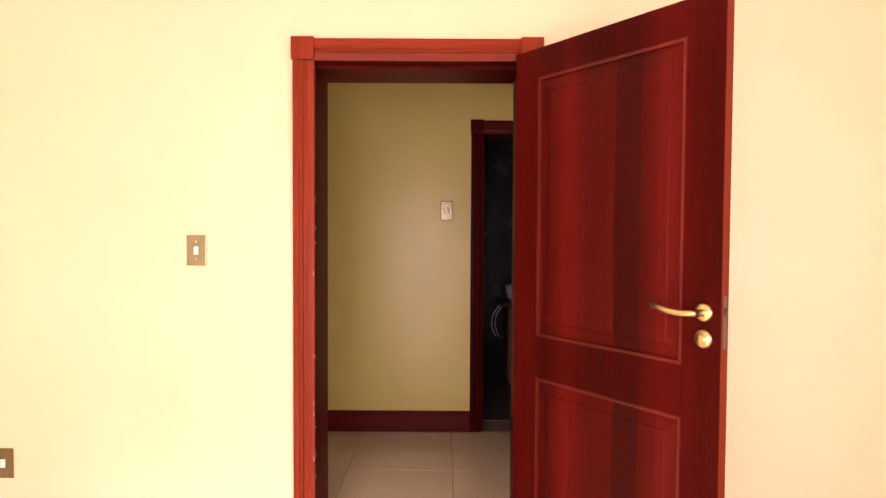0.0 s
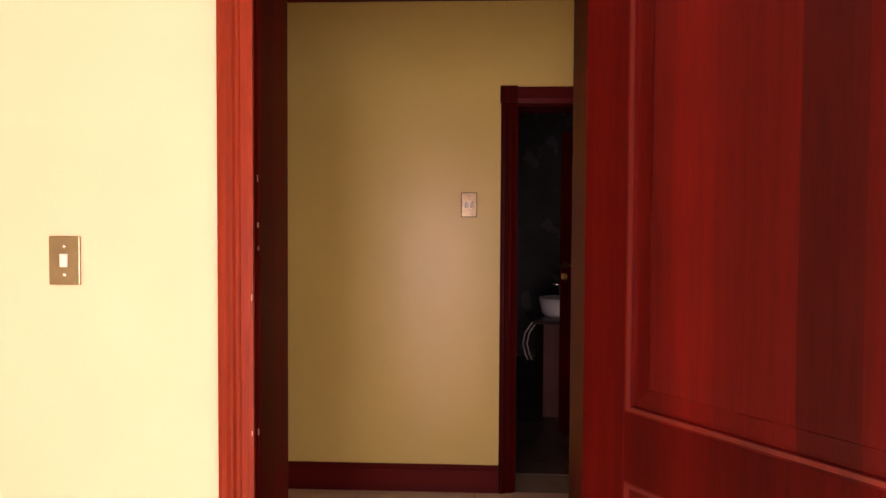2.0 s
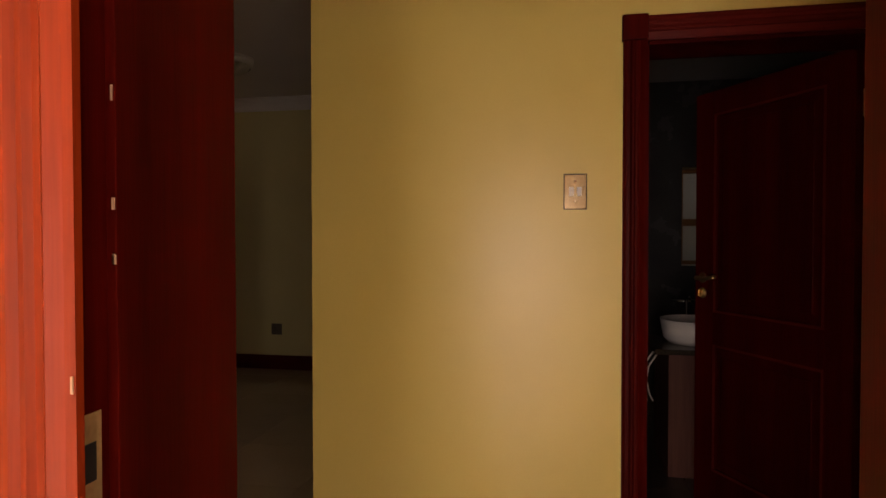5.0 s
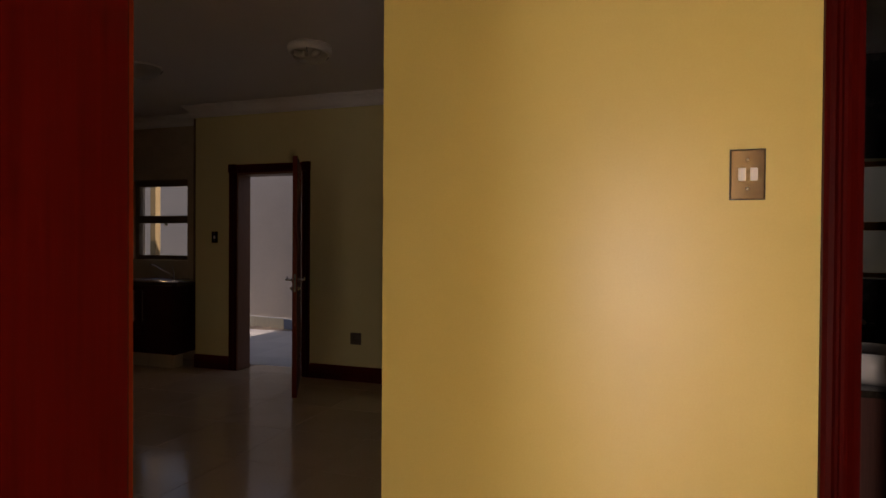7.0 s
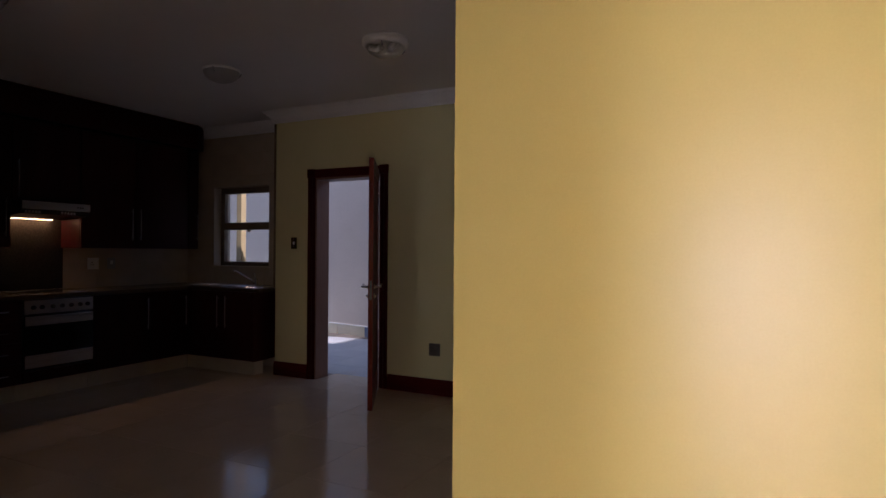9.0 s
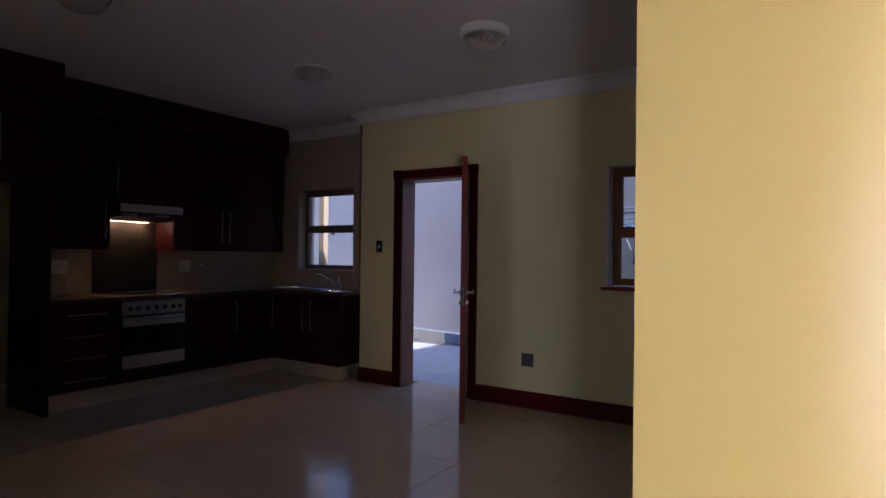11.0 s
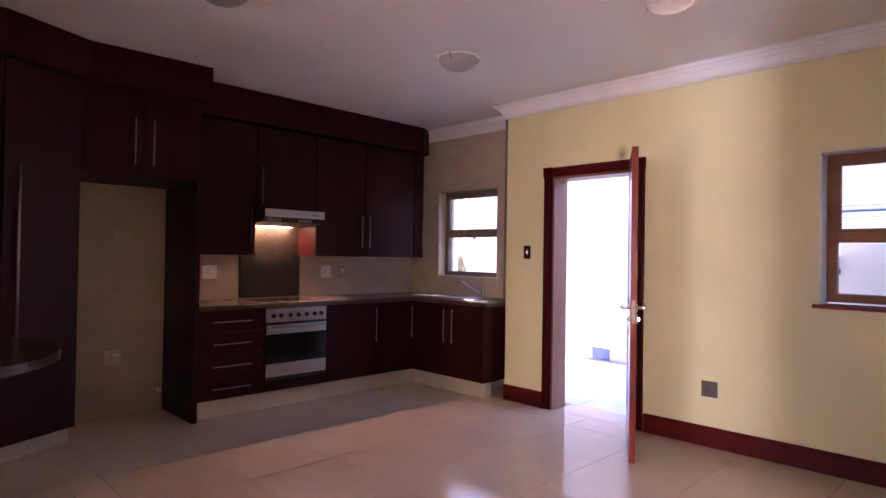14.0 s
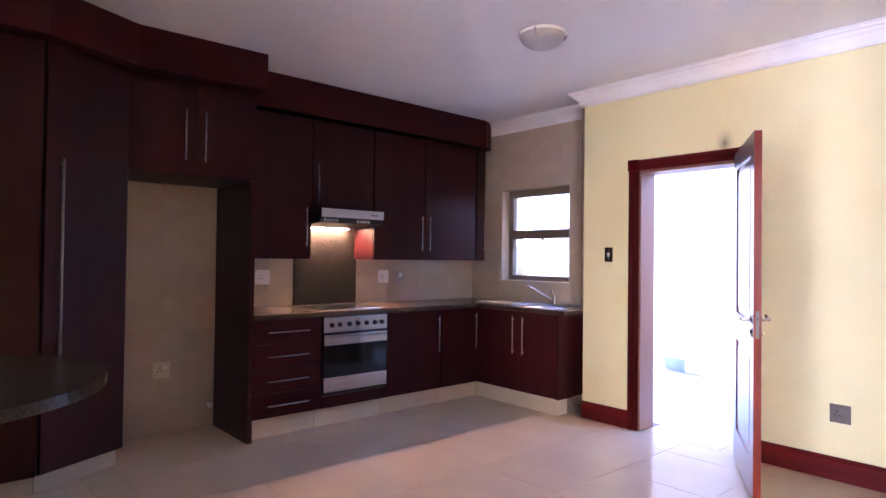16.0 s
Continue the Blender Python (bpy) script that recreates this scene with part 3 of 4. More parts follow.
part("window_sill", boxes((-2.07, -1.07, 5.13, 5.30, 1.026, 1.05), bevel=0.004), RED_H, window_1, "dark varnished timber sill")
# thin white boards over the sides and head of the opening
part("reveal", boxes((-2.0345, -2.0265, 5.162, 5.29, 1.052, 2.006)), CORNICE, window_1, "white board lining the reveal")
part("reveal", boxes((-1.1285, -1.124, 5.162, 5.29, 1.052, 2.006)), CORNICE, window_1)
part("reveal", boxes((-2.0265, -1.1285, 5.162, 5.29, 2.006, 2.014)), CORNICE, window_1)
window_2 = window("window_2", "small timber window above the sink", -5.825, -4.975, 1.105, 2.025, 5.6, 1.56, fr=0.05, wood_mat=GREIGE)
part("sash_catch", boxes((-5.39, -5.35, 5.585, 5.6, 1.50, 1.53), bevel=0.002), BRASS, window_2)
# narrow brown strip up the corner of the tiling
part("tile_edge_strip", boxes((-4.6, -4.577, 5.154, 5.166, 0.9, 2.605), bevel=0.002), GREIGE, wall_sink, "thin brown strip at the tile edge")
window_3 = window("window_3", "small timber bathroom window", 1.185, 2.095, 1.085, 1.955, 5.3, 1.47, fr=0.035, sash=False)
window_4 = window("window_4", "timber bedroom window", -1.325, 0.125, 0.125, 1.895, -4.16, 1.3)
window_5 = window("window_5", "timber bedroom corner window", 1.305, 2.255, 0.055, 1.515, -4.16, 0.8)


# ---- skirtings and cornice ----
def skirting(name, runs, label="red mahogany skirting board"):
    """runs: (x0, y0, x1, y1, outward x, outward y)."""
    prof = [(0, 0), (0.02, 0), (0.02, 0.118), (0.015, 0.124), (0.015, 0.132), (0.008, 0.14), (0, 0.14)]
    bm = bmesh.new()
    for x0, y0, x1, y1, ox, oy in runs:
        d = Vector((x1 - x0, y1 - y0, 0))
        m = axes((x0, y0, 0), (ox, oy, 0), (0, 0, 1))
        sgn = 1 if m.to_3x3().col[2].dot(d) > 0 else -1
        prism(bm, prof, 0, sgn * d.length, m)
    return structure(name, bm, LEAF_H, label, "skirting")


skirting("baseboard_hall", [(-0.874, 1.69, 0.282, 1.69, 0, -1), (1.28, 1.69, 2.3, 1.69, 0, -1), (-0.874, 1.67, -0.874, 5.14, -1, 0)])
skirting("baseboard_outer", [(-4.575, 5.16, -4.152, 5.16, 0, -1), (-3.197, 5.16, -0.874, 5.16, 0, -1)])
skirting("baseboard_passage", [(-2.1, 0.295, -0.51, 0.295, 0, 1), (0.51, 0.295, 2.3, 0.295, 0, 1)])
skirting("baseboard_bedroom", [(-1.9, 0, -0.495, 0, 0, -1), (0.495, 0, 2.3, 0, 0, -1)])


def cornice(name, runs, start=0, end=0):
    """A moulded cornice; start, end: 1 or -1 slants an end as a mitre."""
    prof = [(0, 0), (0, -0.115), (0.012, -0.115), (0.014, -0.102), (0.026, -0.094), (0.034, -0.075), (0.052, -0.055), (0.070, -0.042),
            (0.078, -0.028), (0.092, -0.022), (0.095, -0.008), (0.108, -0.006), (0.108, 0)]
    bm = bmesh.new()
    for x0, y0, x1, y1, ox, oy in runs:
        d = Vector((x1 - x0, y1 - y0, 0))
        m = axes((x0, y0, H - 0.001), (ox, oy, 0), (0, 0, 1))
        sgn = 1 if m.to_3x3().col[2].dot(d) > 0 else -1
        before = len(bm.verts)
        prism(bm, prof, 0, sgn * d.length, m)
        bm.verts.ensure_lookup_table()
        way = d.normalized()
        for k, v in enumerate(list(bm.verts)[before:]):
            u = prof[k % len(prof)][0]
            v.co += way * u * (start if k < len(prof) else end)
    return structure(name, bm, CORNICE, "white moulded plaster cornice", "cornice")


cornice("cornice_outer", [(-4.575, 5.16, -0.874, 5.16, 0, -1)], -1)
cornice("cornice_return", [(-4.577, 5.162, -4.577, 5.388, -1, 0)], -1)
cornice("cornice_sink", [(-6.27, 5.496, -4.687, 5.496, 0, -1)])
cornice("cornice_side", [(-0.874, 1.69, -0.874, 5.052, -1, 0)])
cornice("cornice_hall", [(-0.874, 1.69, 2.3, 1.69, 0, -1)])
cornice("cornice_bedroom", [(-1.9, 0, 2.3, 0, 0, -1)])


# ---- kitchen cabinets ----
FX = -5.63          # front of the base units
UX = -5.94          # front of the upper units


def bar_handle(parent, a, b, out, r=0.005):
    a, b, out = Vector(a), Vector(b), Vector(out)
    d = (b - a).normalized()
    bm = bmesh.new()
    tube(bm, [a + out * 0.024, b + out * 0.024], r, 10)
    for p in (a + d * 0.025, b - d * 0.025):
        tube(bm, [p, p + out * 0.024], r * 0.7, 8)
    return part("bar_handle", bm, STEEL, parent, "brushed steel bar handle")


def unit_x(name, label, y0, y1, z0, z1, front, back, doors, handle=None, mat=DARK, group="kitchen cabinets"):
    """A cabinet that looks to +x. doors: (y0, y1, z0, z1, handle y or None, handle z0, z1)."""
    cab = base(name, ((front + back) / 2, (y0 + y1) / 2, z0), label, "cabinet", group)
    part("body", boxes((back, front - 0.02, y0 + 0.001, y1 - 0.001, z0, z1), bevel=0.001), mat, cab)
    for a, b, c, d, hy, h0, h1 in doors:
        dr = part("door", boxes((front - 0.018, front, a + 0.002, b - 0.002, c + 0.002, d - 0.002), bevel=0.003), mat, cab)
        if hy is not None:
            bar_handle(dr, (front, hy, h0), (front, hy, h1), (1, 0, 0))
    return cab


BACK = -6.255
drawers = base("drawer_cabinet", (-5.95, 3.0, 0.15), "dark mahogany base cabinet with four drawers", "cabinet", "kitchen cabinets")
part("body", boxes((BACK, FX - 0.02, 2.735, 3.284, 0.15, 0.86), bevel=0.001), DARK, drawers)
for i in range(4):
    z = 0.155 + i * 0.176
    dr = part("drawer_front", boxes((FX - 0.018, FX, 2.737, 3.282, z, z + 0.172), bevel=0.003), DARK_H, drawers)
    bar_handle(dr, (FX, 2.84, z + 0.085), (FX, 3.165, z + 0.085), (1, 0, 0))
unit_x("oven_cabinet", "dark mahogany oven housing", 3.286, 3.894, 0.15, 0.245, FX, BACK, [(3.288, 3.892, 0.152, 0.245, None, 0, 0)])
unit_x("base_cabinet", "dark mahogany base cabinet beside the oven", 3.896, 4.50, 0.15, 0.86, FX, BACK, [(3.898, 4.498, 0.155, 0.858, 4.46, 0.48, 0.80)])
unit_x("corner_cabinet", "dark mahogany corner base cabinet", 4.502, 5.46, 0.15, 0.86, FX, BACK, [(4.504, 4.955, 0.155, 0.858, 4.92, 0.48, 0.80)])

SY = 4.95
sink_cab = base("sink_cabinet", (-5.1, 5.2, 0.15), "dark mahogany sink cabinet with two doors", "cabinet", "kitchen cabinets")
part("body", boxes((FX + 0.004, -4.69, SY + 0.02, 5.158, 0.15, 0.86), (FX + 0.004, -4.69, 5.158, 5.48, 0.15, 0.86), bevel=0.001), DARK, sink_cab)
for a, b, hx in ((FX + 0.05, -5.105, -5.16), (-5.101, -4.672, -5.046)):
    dr = part("door", boxes((a, b, SY, SY + 0.018, 0.155, 0.858), bevel=0.003), DARK, sink_cab)
    bar_handle(dr, (hx, SY, 0.48), (hx, SY, 0.81), (0, -1, 0))
part("end_panel", boxes((-4.688, -4.67, SY, 5.156, 0.15, 0.86), bevel=0.002), DARK, sink_cab)

tall = base("tall_end_panel", (-5.95, 2.71, 0), "dark mahogany tall panel beside the fridge recess", "panel")
part("board", boxes((BACK, FX + 0.005, 2.695, 2.733, 0.0, 1.84), bevel=0.002), DARK, tall)
part("edging", boxes((FX + 0.005, FX + 0.0065, 2.697, 2.731, 0.001, 1.838)), DARK, tall)

# plinth of cream tile under the units
plinth = base("plinth", (-5.75, 3.9, 0), "cream tiled plinth under the kitchen cabinets", "plinth")
part("core", boxes((BACK, -5.712, 2.735, 5.46, 0, 0.148), (-5.712, -4.74, 5.032, 5.155, 0, 0.148)), WALLGROUT, plinth)
cuts = [2.736, 3.264, 3.895, 4.5, 5.02]
for a, b in zip(cuts, cuts[1:]):
    part("tile", boxes((-5.711, -5.703, a + 0.0015, b - 0.0015, 0.001, 0.146), bevel=0.001), KICKTILE, plinth)
for a, b in ((-5.70, -5.05), (-5.05, -4.732)):
    part("tile", boxes((a + 0.0015, b - 0.0015, 5.021, 5.031, 0.001, 0.146), bevel=0.001), KICKTILE, plinth)
part("tile", boxes((-4.739, -4.73, 5.033, 5.154, 0.001, 0.146), bevel=0.001), KICKTILE, plinth)

# worktop
top = base("worktop", (-5.9, 4.0, 0.862), "speckled brown granite L-shaped worktop", "worktop")
part("slab", boxes((BACK, FX + 0.02, 2.735, SY - 0.02, 0.862, 0.896), (BACK, -4.60, SY - 0.02, 5.03, 0.862, 0.896), (BACK, -5.2, 5.03, 5.156, 0.862, 0.896), (-4.72, -4.60, 5.03, 5.156, 0.862, 0.896),
                   (BACK, -5.2, 5.156, 5.36, 0.862, 0.896), (-4.72, -4.60, 5.156, 5.36, 0.862, 0.896), (BACK, -4.60, 5.36, 5.485, 0.862, 0.896)), WORKTOP, top)

# oven
oven = base("oven", (-5.9, 3.59, 0.25), "stainless steel built-in electric oven", "oven")
OX = FX + 0.012
part("housing", boxes((BACK + 0.05, FX - 0.002, 3.293, 3.888, 0.25, 0.858)), BLACK, oven)
ctrl = part("control_panel", boxes((FX, OX, 3.293, 3.888, 0.735, 0.85), bevel=0.003), STEEL, oven, "brushed steel control panel")
for k in range(7):
    y = (3.36, 3.43, 3.52, 3.60, 3.68, 3.76, 3.83)[k]
    bm = bmesh.new()
    lathe(bm, [(0.019, 0), (0.019, 0.006), (0.015, 0.022), (0.0, 0.023)], 20, axes((OX, y, 0.79), (0, 1, 0), (0, 0, 1)))
    part("knob", bm, BLACK, ctrl, "round black oven knob")
odoor = part("oven_door", boxes((FX, OX, 3.293, 3.888, 0.265, 0.722), bevel=0.003), OVENGLASS, oven, "dark glass oven door")
part("top_strip", boxes((OX, OX + 0.006, 3.296, 3.885, 0.635, 0.715), bevel=0.002), STEEL, odoor)
part("bottom_strip", boxes((OX, OX + 0.006, 3.296, 3.885, 0.275, 0.385), bevel=0.002), STEEL, odoor)
bm = bmesh.new()
tube(bm, [(OX + 0.045, 3.33, 0.70), (OX + 0.045, 3.85, 0.70)], 0.009, 12)
for y in (3.36, 3.82):
    tube(bm, [(OX + 0.004, y, 0.70), (OX + 0.045, y, 0.70)], 0.006, 8)
part("oven_handle", bm, STEEL, odoor, "steel bar handle")

# hob set in the worktop
hob = base("hob", (-5.95, 3.6, 0.897), "black glass hob set in the worktop", "hob")
part("glass_plate", boxes((-6.18, -5.70, 3.30, 3.88, 0.8965, 0.902), bevel=0.002), OVENGLASS, hob)
for a, b, c, d in ((-6.184, -6.18, 3.296, 3.884), (-5.70, -5.696, 3.296, 3.884), (-6.18, -5.70, 3.296, 3.30), (-6.18, -5.70, 3.88, 3.884)):
    part("steel_trim", boxes((a, b, c, d, 0.8962, 0.9032), bevel=0.0008), CHROME, hob, "bright steel edge trim")
for x, y, r in ((-6.05, 3.45, 0.075), (-6.05, 3.73, 0.09), (-5.83, 3.45, 0.09), (-5.83, 3.73, 0.075)):
    bm = bmesh.new()
    lathe(bm, [(r - 0.004, 0.902), (r - 0.004, 0.9028), (r, 0.9028), (r, 0.902)], 32, Matrix.Translation((x, y, 0)))
    part("cooking_ring", bm, BLACK, hob)

# splashback of black glass behind the hob
spl = base("splashback", (-6.26, 3.67, 0.9), "speckled black splashback panel behind the hob", "splashback")
part("panel", boxes((-6.262, -6.246, 3.36, 3.985, 0.9, 1.72), bevel=0.001), SLATE, spl)

# upper units
UB = 1.30
UT = 2.445
unit_x("upper_cabinet", "dark mahogany wall cabinet with one door", 2.735, 3.352, UB, UT, UX, BACK, [(2.737, 3.35, UB, UT, 3.30, 1.40, 1.72)])
unit_x("upper_cabinet", "short dark mahogany wall cabinet over the hood", 3.354, 3.962, 1.715, UT, UX, BACK, [(3.356, 3.96, 1.715, UT, 3.40, 1.75, 2.08)])
upper = unit_x("upper_cabinet", "dark mahogany wall cabinet with two doors", 3.964, 5.22, UB, UT, UX, BACK,
               [(3.966, 4.55, UB, UT, 4.505, 1.385, 1.715), (4.553, 5.218, UB, UT, 4.60, 1.385, 1.715)])
endcab = base("upper_end_cabinet", (-6.1, 5.2, UB), "dark mahogany wall cabinet with an angled end door", "cabinet", "kitchen cabinets")
bm = bmesh.new()
prism(bm, [(BACK, 5.222), (UX - 0.02, 5.222), (UX - 0.10, 5.42), (BACK, 5.42)], UB, UT)
part("body", bm, DARK, endcab)
em = axes((UX, 5.224, 0), (-0.08, 0.198, 0), (0, 0, 1))
ed = part("door", boxes((0.002, 0.205, UB + 0.002, UT - 0.002, -0.009, 0.009), bevel=0.003, m=em), DARK, endcab)
bar_handle(ed, em @ Vector((0.16, 1.40, 0.009)), em @ Vector((0.16, 1.71, 0.009)), (0.927, 0.375, 0))

# fridge-top cabinet
unit_x("fridge_top_cabinet", "dark mahogany cabinet over the empty fridge recess", 1.905, 2.733, 1.845, 2.47, FX, BACK,
       [(1.907, 2.306, 1.85, 2.468, 2.245, 1.94, 2.275), (2.31, 2.731, 1.85, 2.468, 2.372, 1.94, 2.275)])

# pantry units
PA, PB = Vector((-5.64, 1.90, 0)), Vector((-5.40, 1.44, 0))
PU = (PB - PA).normalized()
PL = (PB - PA).length
pm = axes(PA, PU, (0, 0, 1))
PN = pm.to_3x3().col[2]
pantry = base("pantry_cabinet", (-5.9, 1.6, 0.12), "tall dark mahogany pantry cabinet set at an angle", "cabinet", "kitchen cabinets")
bm = bmesh.new()
prism(bm, [(BACK, 1.902), (-5.675, 1.902), (-5.435, 1.442), (BACK, 1.442)], 0.12, 2.47)
part("body", bm, DARK, pantry)
pd = part("door", boxes((0.0, PL - 0.003, 0.135, 2.465, -0.018, 0.0), bevel=0.003, m=pm), DARK, pantry)
hp = [pm @ Vector((PL - 0.085, z, -0.018)) for z in (0.62, 1.84)]
bar_handle(pd, hp[0], hp[1], -PN, 0.007)
bm = bmesh.new()
prism(bm, [(BACK, 1.90), (-5.75, 1.90), (-5.51, 1.442), (BACK, 1.442)], 0.0, 0.118)
part("plinth_tile", bm, KICKTILE, pantry, "cream tiled plinth")
tallcab = base("tall_cabinet", (-5.85, 0.86, 0.12), "tall dark mahogany cabinet beside the pantry", "cabinet", "kitchen cabinets")
part("body", boxes((BACK, -5.422, 0.30, 1.438, 0.12, 2.47), bevel=0.001), DARK, tallcab)
for a, b in ((0.302, 0.868), (0.872, 1.436)):
    part("door", boxes((-5.42, -5.402, a, b, 0.135, 2.465), bevel=0.003), DARK, tallcab)
part("plinth_tile", boxes((BACK, -5.50, 0.30, 1.438, 0.0, 0.118)), KICKTILE, tallcab, "cream tiled plinth")

# bulkheads over the cabinets
bulk = base("bulkhead", (-5.9, 3.0, 2.47), "dark mahogany bulkhead fascia between cabinets and ceiling", "bulkhead")
bm = bmesh.new()
prism(bm, [(-5.50, 2.752), (-5.525, 1.93), (-5.29, 1.44), (-5.29, 0.29), (BACK, 0.29), (BACK, 2.752)], 2.474, H - 0.002)
part("deep_fascia", bm, DARK_H, bulk)
bm = bmesh.new()
prism(bm, [(BACK, 2.755), (-5.85, 2.755), (-5.85, 5.27), (-5.93, 5.42), (BACK, 5.42)], 2.449, H - 0.002)
part("shallow_fascia", bm, DARK_H, bulk)
part("lower_bead", boxes((BACK, -5.842, 2.755, 5.26, 2.449, 2.485)), DARK_H, bulk)

# cooker hood
hood = base("cooker_hood", (-5.98, 3.66, 1.57), "slim stainless steel cooker hood with two lit lamps", "cooker hood")
HX = -5.79
bm = bmesh.new()
prism(bm, [(BACK + 0.01, 1.574), (-6.14, 1.574), (HX - 0.03, 1.60), (HX - 0.004, 1.64), (HX - 0.004, 1.712), (BACK + 0.01, 1.712)], 3.358, 3.958, axes((0, 0, 0), (1, 0, 0), (0, 0, 1)) @ Matrix.Diagonal((1, 1, -1, 1)))
hb = part("housing", bm, BLACK, hood, "black hood housing")
part("front_strip", boxes((HX - 0.004, HX + 0.006, 3.356, 3.96, 1.64, 1.71), bevel=0.003), STEEL, hood, "brushed steel front strip")
for a in (3.42, 3.655):
    part("hood_lamp", boxes((-6.235, -6.18, a + 0.01, a + 0.205, 1.5705, 1.5735), bevel=0.0006), HOODLAMP, hood, "lit warm lamp lens")
part("lamp_lip", boxes((-6.145, -6.141, 3.41, 3.88, 1.5685, 1.575)), BLACK, hood)
# steel strips stand in for the light in the vent slots
for k in range(10):
    y = 3.39 + k * 0.028 + (0.17 if k > 4 else 0)
    part("lit_vent_slot", boxes((HX - 0.022, HX - 0.012, y, y + 0.016, 1.606, 1.634)), STEEL, hood)
for k in range(3):
    part("button", boxes((HX + 0.006, HX + 0.009, 3.83 + k * 0.025, 3.845 + k * 0.025, 1.668, 1.68), bevel=0.001), BLACK, hood)


# ---- sink ----
sink = base("sink", (-5.2, 5.2, 0.896), "stainless steel double sink with drainer", "sink")
rim = bmesh.new()
for it in ((-5.68, -4.68, 5.00, 5.03), (-5.68, -4.68, 5.36, 5.44), (-5.68, -5.20, 5.03, 5.36), (-4.72, -4.68, 5.03, 5.36), (-4.97, -4.95, 5.03, 5.36)):
    box(rim, *it, 0.897, 0.905, 0.0025)
part("rim", rim, CHROME, sink)
for a, b in ((-5.195, -4.975), (-4.945, -4.725)):
    bm = bmesh.new()
    rows = [[bm.verts.new(p) for p in ((a + i, 5.03 + i, z), (b - i, 5.03 + i, z), (b - i, 5.36 - i, z), (a + i, 5.36 - i, z))]
            for i, z in ((0, 0.9), (0.004, 0.885), (0.014, 0.868), (0.03, 0.866))]
    for p, q in zip(rows, rows[1:]):
        for k in range(4):
            bm.faces.new((p[k], p[(k + 1) % 4], q[(k + 1) % 4], q[k]))
    bm.faces.new(rows[-1])
    part("bowl", bm, STEEL, sink, "brushed steel bowl")
for a, b in ((-5.197, -4.973), (-4.947, -4.723)):
    bm = bmesh.new()
    c, q = 0.03, [(a, 5.03), (b, 5.03), (b, 5.36), (a, 5.36)]
    ring = [(x + (c if x == a else -c) * (1 - math.sin(t) if k % 2 else 1 - math.cos(t)), y + (c if y == 5.03 else -c) * (1 - math.cos(t) if k % 2 else 1 - math.sin(t)), 0.906)
            for k, (x, y) in enumerate(q) for t in (0.0, math.pi / 4, math.pi / 2)]
    tube(bm, ring + ring[:1], 0.005, 8, False)
    part("bowl_rim", bm, CHROME, sink, "polished rolled bowl rim")
part("drainer_edge", boxes((-5.68, -5.665, 5.03, 5.36, 0.904, 0.912), (-5.665, -5.22, 5.03, 5.04, 0.904, 0.910), bevel=0.002), CHROME, sink)
for k in range(8):
    part("drainer_rib", boxes((-5.64, -5.24, 5.06 + k * 0.036, 5.07 + k * 0.036, 0.903, 0.907), bevel=0.001), CHROME, sink)
tap = base("sink_tap", (-5.05, 5.38, 0.9), "chrome swan-neck mixer tap", "tap")
bm = bmesh.new()
lathe(bm, [(0, 0), (0.026, 0), (0.024, 0.012), (0.017, 0.02), (0.017, 0.07), (0.012, 0.078), (0, 0.08)], 24, Matrix.Translation((-5.05, 5.38, 0.903)))
part("tap_body", bm, CHROME, tap)
bm = bmesh.new()
tube(bm, [(-5.05, 5.37, 0.935), (-5.09, 5.34, 0.965), (-5.15, 5.30, 1.005), (-5.195, 5.265, 1.045), (-5.225, 5.245, 1.062), (-5.25, 5.23, 1.062)], 0.0095, 12)
part("spout", bm, CHROME, tap)
bm = bmesh.new()
tube(bm, [(-5.05, 5.38, 0.97), (-5.065, 5.375, 1.0), (-5.07, 5.375, 1.035)], [0.009, 0.008, 0.010], 10)
part("tap_lever", bm, CHROME, tap)


# ---- switches and sockets ----
def plate(name, label, c, u, out, w, h, material, rockers, screws=True, category="switch"):
    """A wall plate; u: level direction along the wall, out: away from it. rockers: (u, z, w, h)."""
    t = base(name, c, label, category)
    m = axes(c, u, (0, 0, 1))
    if m.to_3x3().col[2].dot(Vector(out)) < 0:
        m = axes(c, [-k for k in u], (0, 0, 1))
    part("plate", boxes((-w / 2, w / 2, -h / 2, h / 2, 0.0, 0.006), bevel=0.0025, m=m), material, t)
    for a, b, rw, rh in rockers:
        bm = boxes((a - rw / 2, a + rw / 2, b - rh / 2, b + rh / 2, 0.006, 0.0105), bevel=0.0015, m=m)
        part("rocker", bm, WHITE, t, "white rocker")
    if category == "socket":
        for a, b, rr in ((-0.014, 0.014, 0.0055), (-0.026, -0.010, 0.0045), (-0.002, -0.010, 0.0045)):
            bm = bmesh.new()
            lathe(bm, [(0, 0.0064), (rr, 0.0064), (rr + 0.001, 0.0058)], 14, m @ Matrix.Translation((a, b, 0)))
            part("pin_hole", bm, BLACK, t)
    if screws:
        for b in (-1, 1):
            bm = bmesh.new()
            lathe(bm, [(0, 0.0085), (0.004, 0.008), (0.0045, 0.006)], 12, m @ Matrix.Translation((0, b * h * 0.29, 0)))
            part("screw", bm, CHROME, t)
    return t


plate("light_switch", "pewter plate light switch with one white rocker", (-0.865, 0, 1.285), (1, 0, 0), (0, -1, 0), 0.077, 0.119, PLATE, [(0, 0, 0.018, 0.032)])
plate("wall_socket", "pewter plate wall socket low on the bedroom wall", (-1.66, 0, 0.435), (1, 0, 0), (0, -1, 0), 0.12, 0.12, PLATE, [(0.02, 0, 0.02, 0.034)], False, "socket")
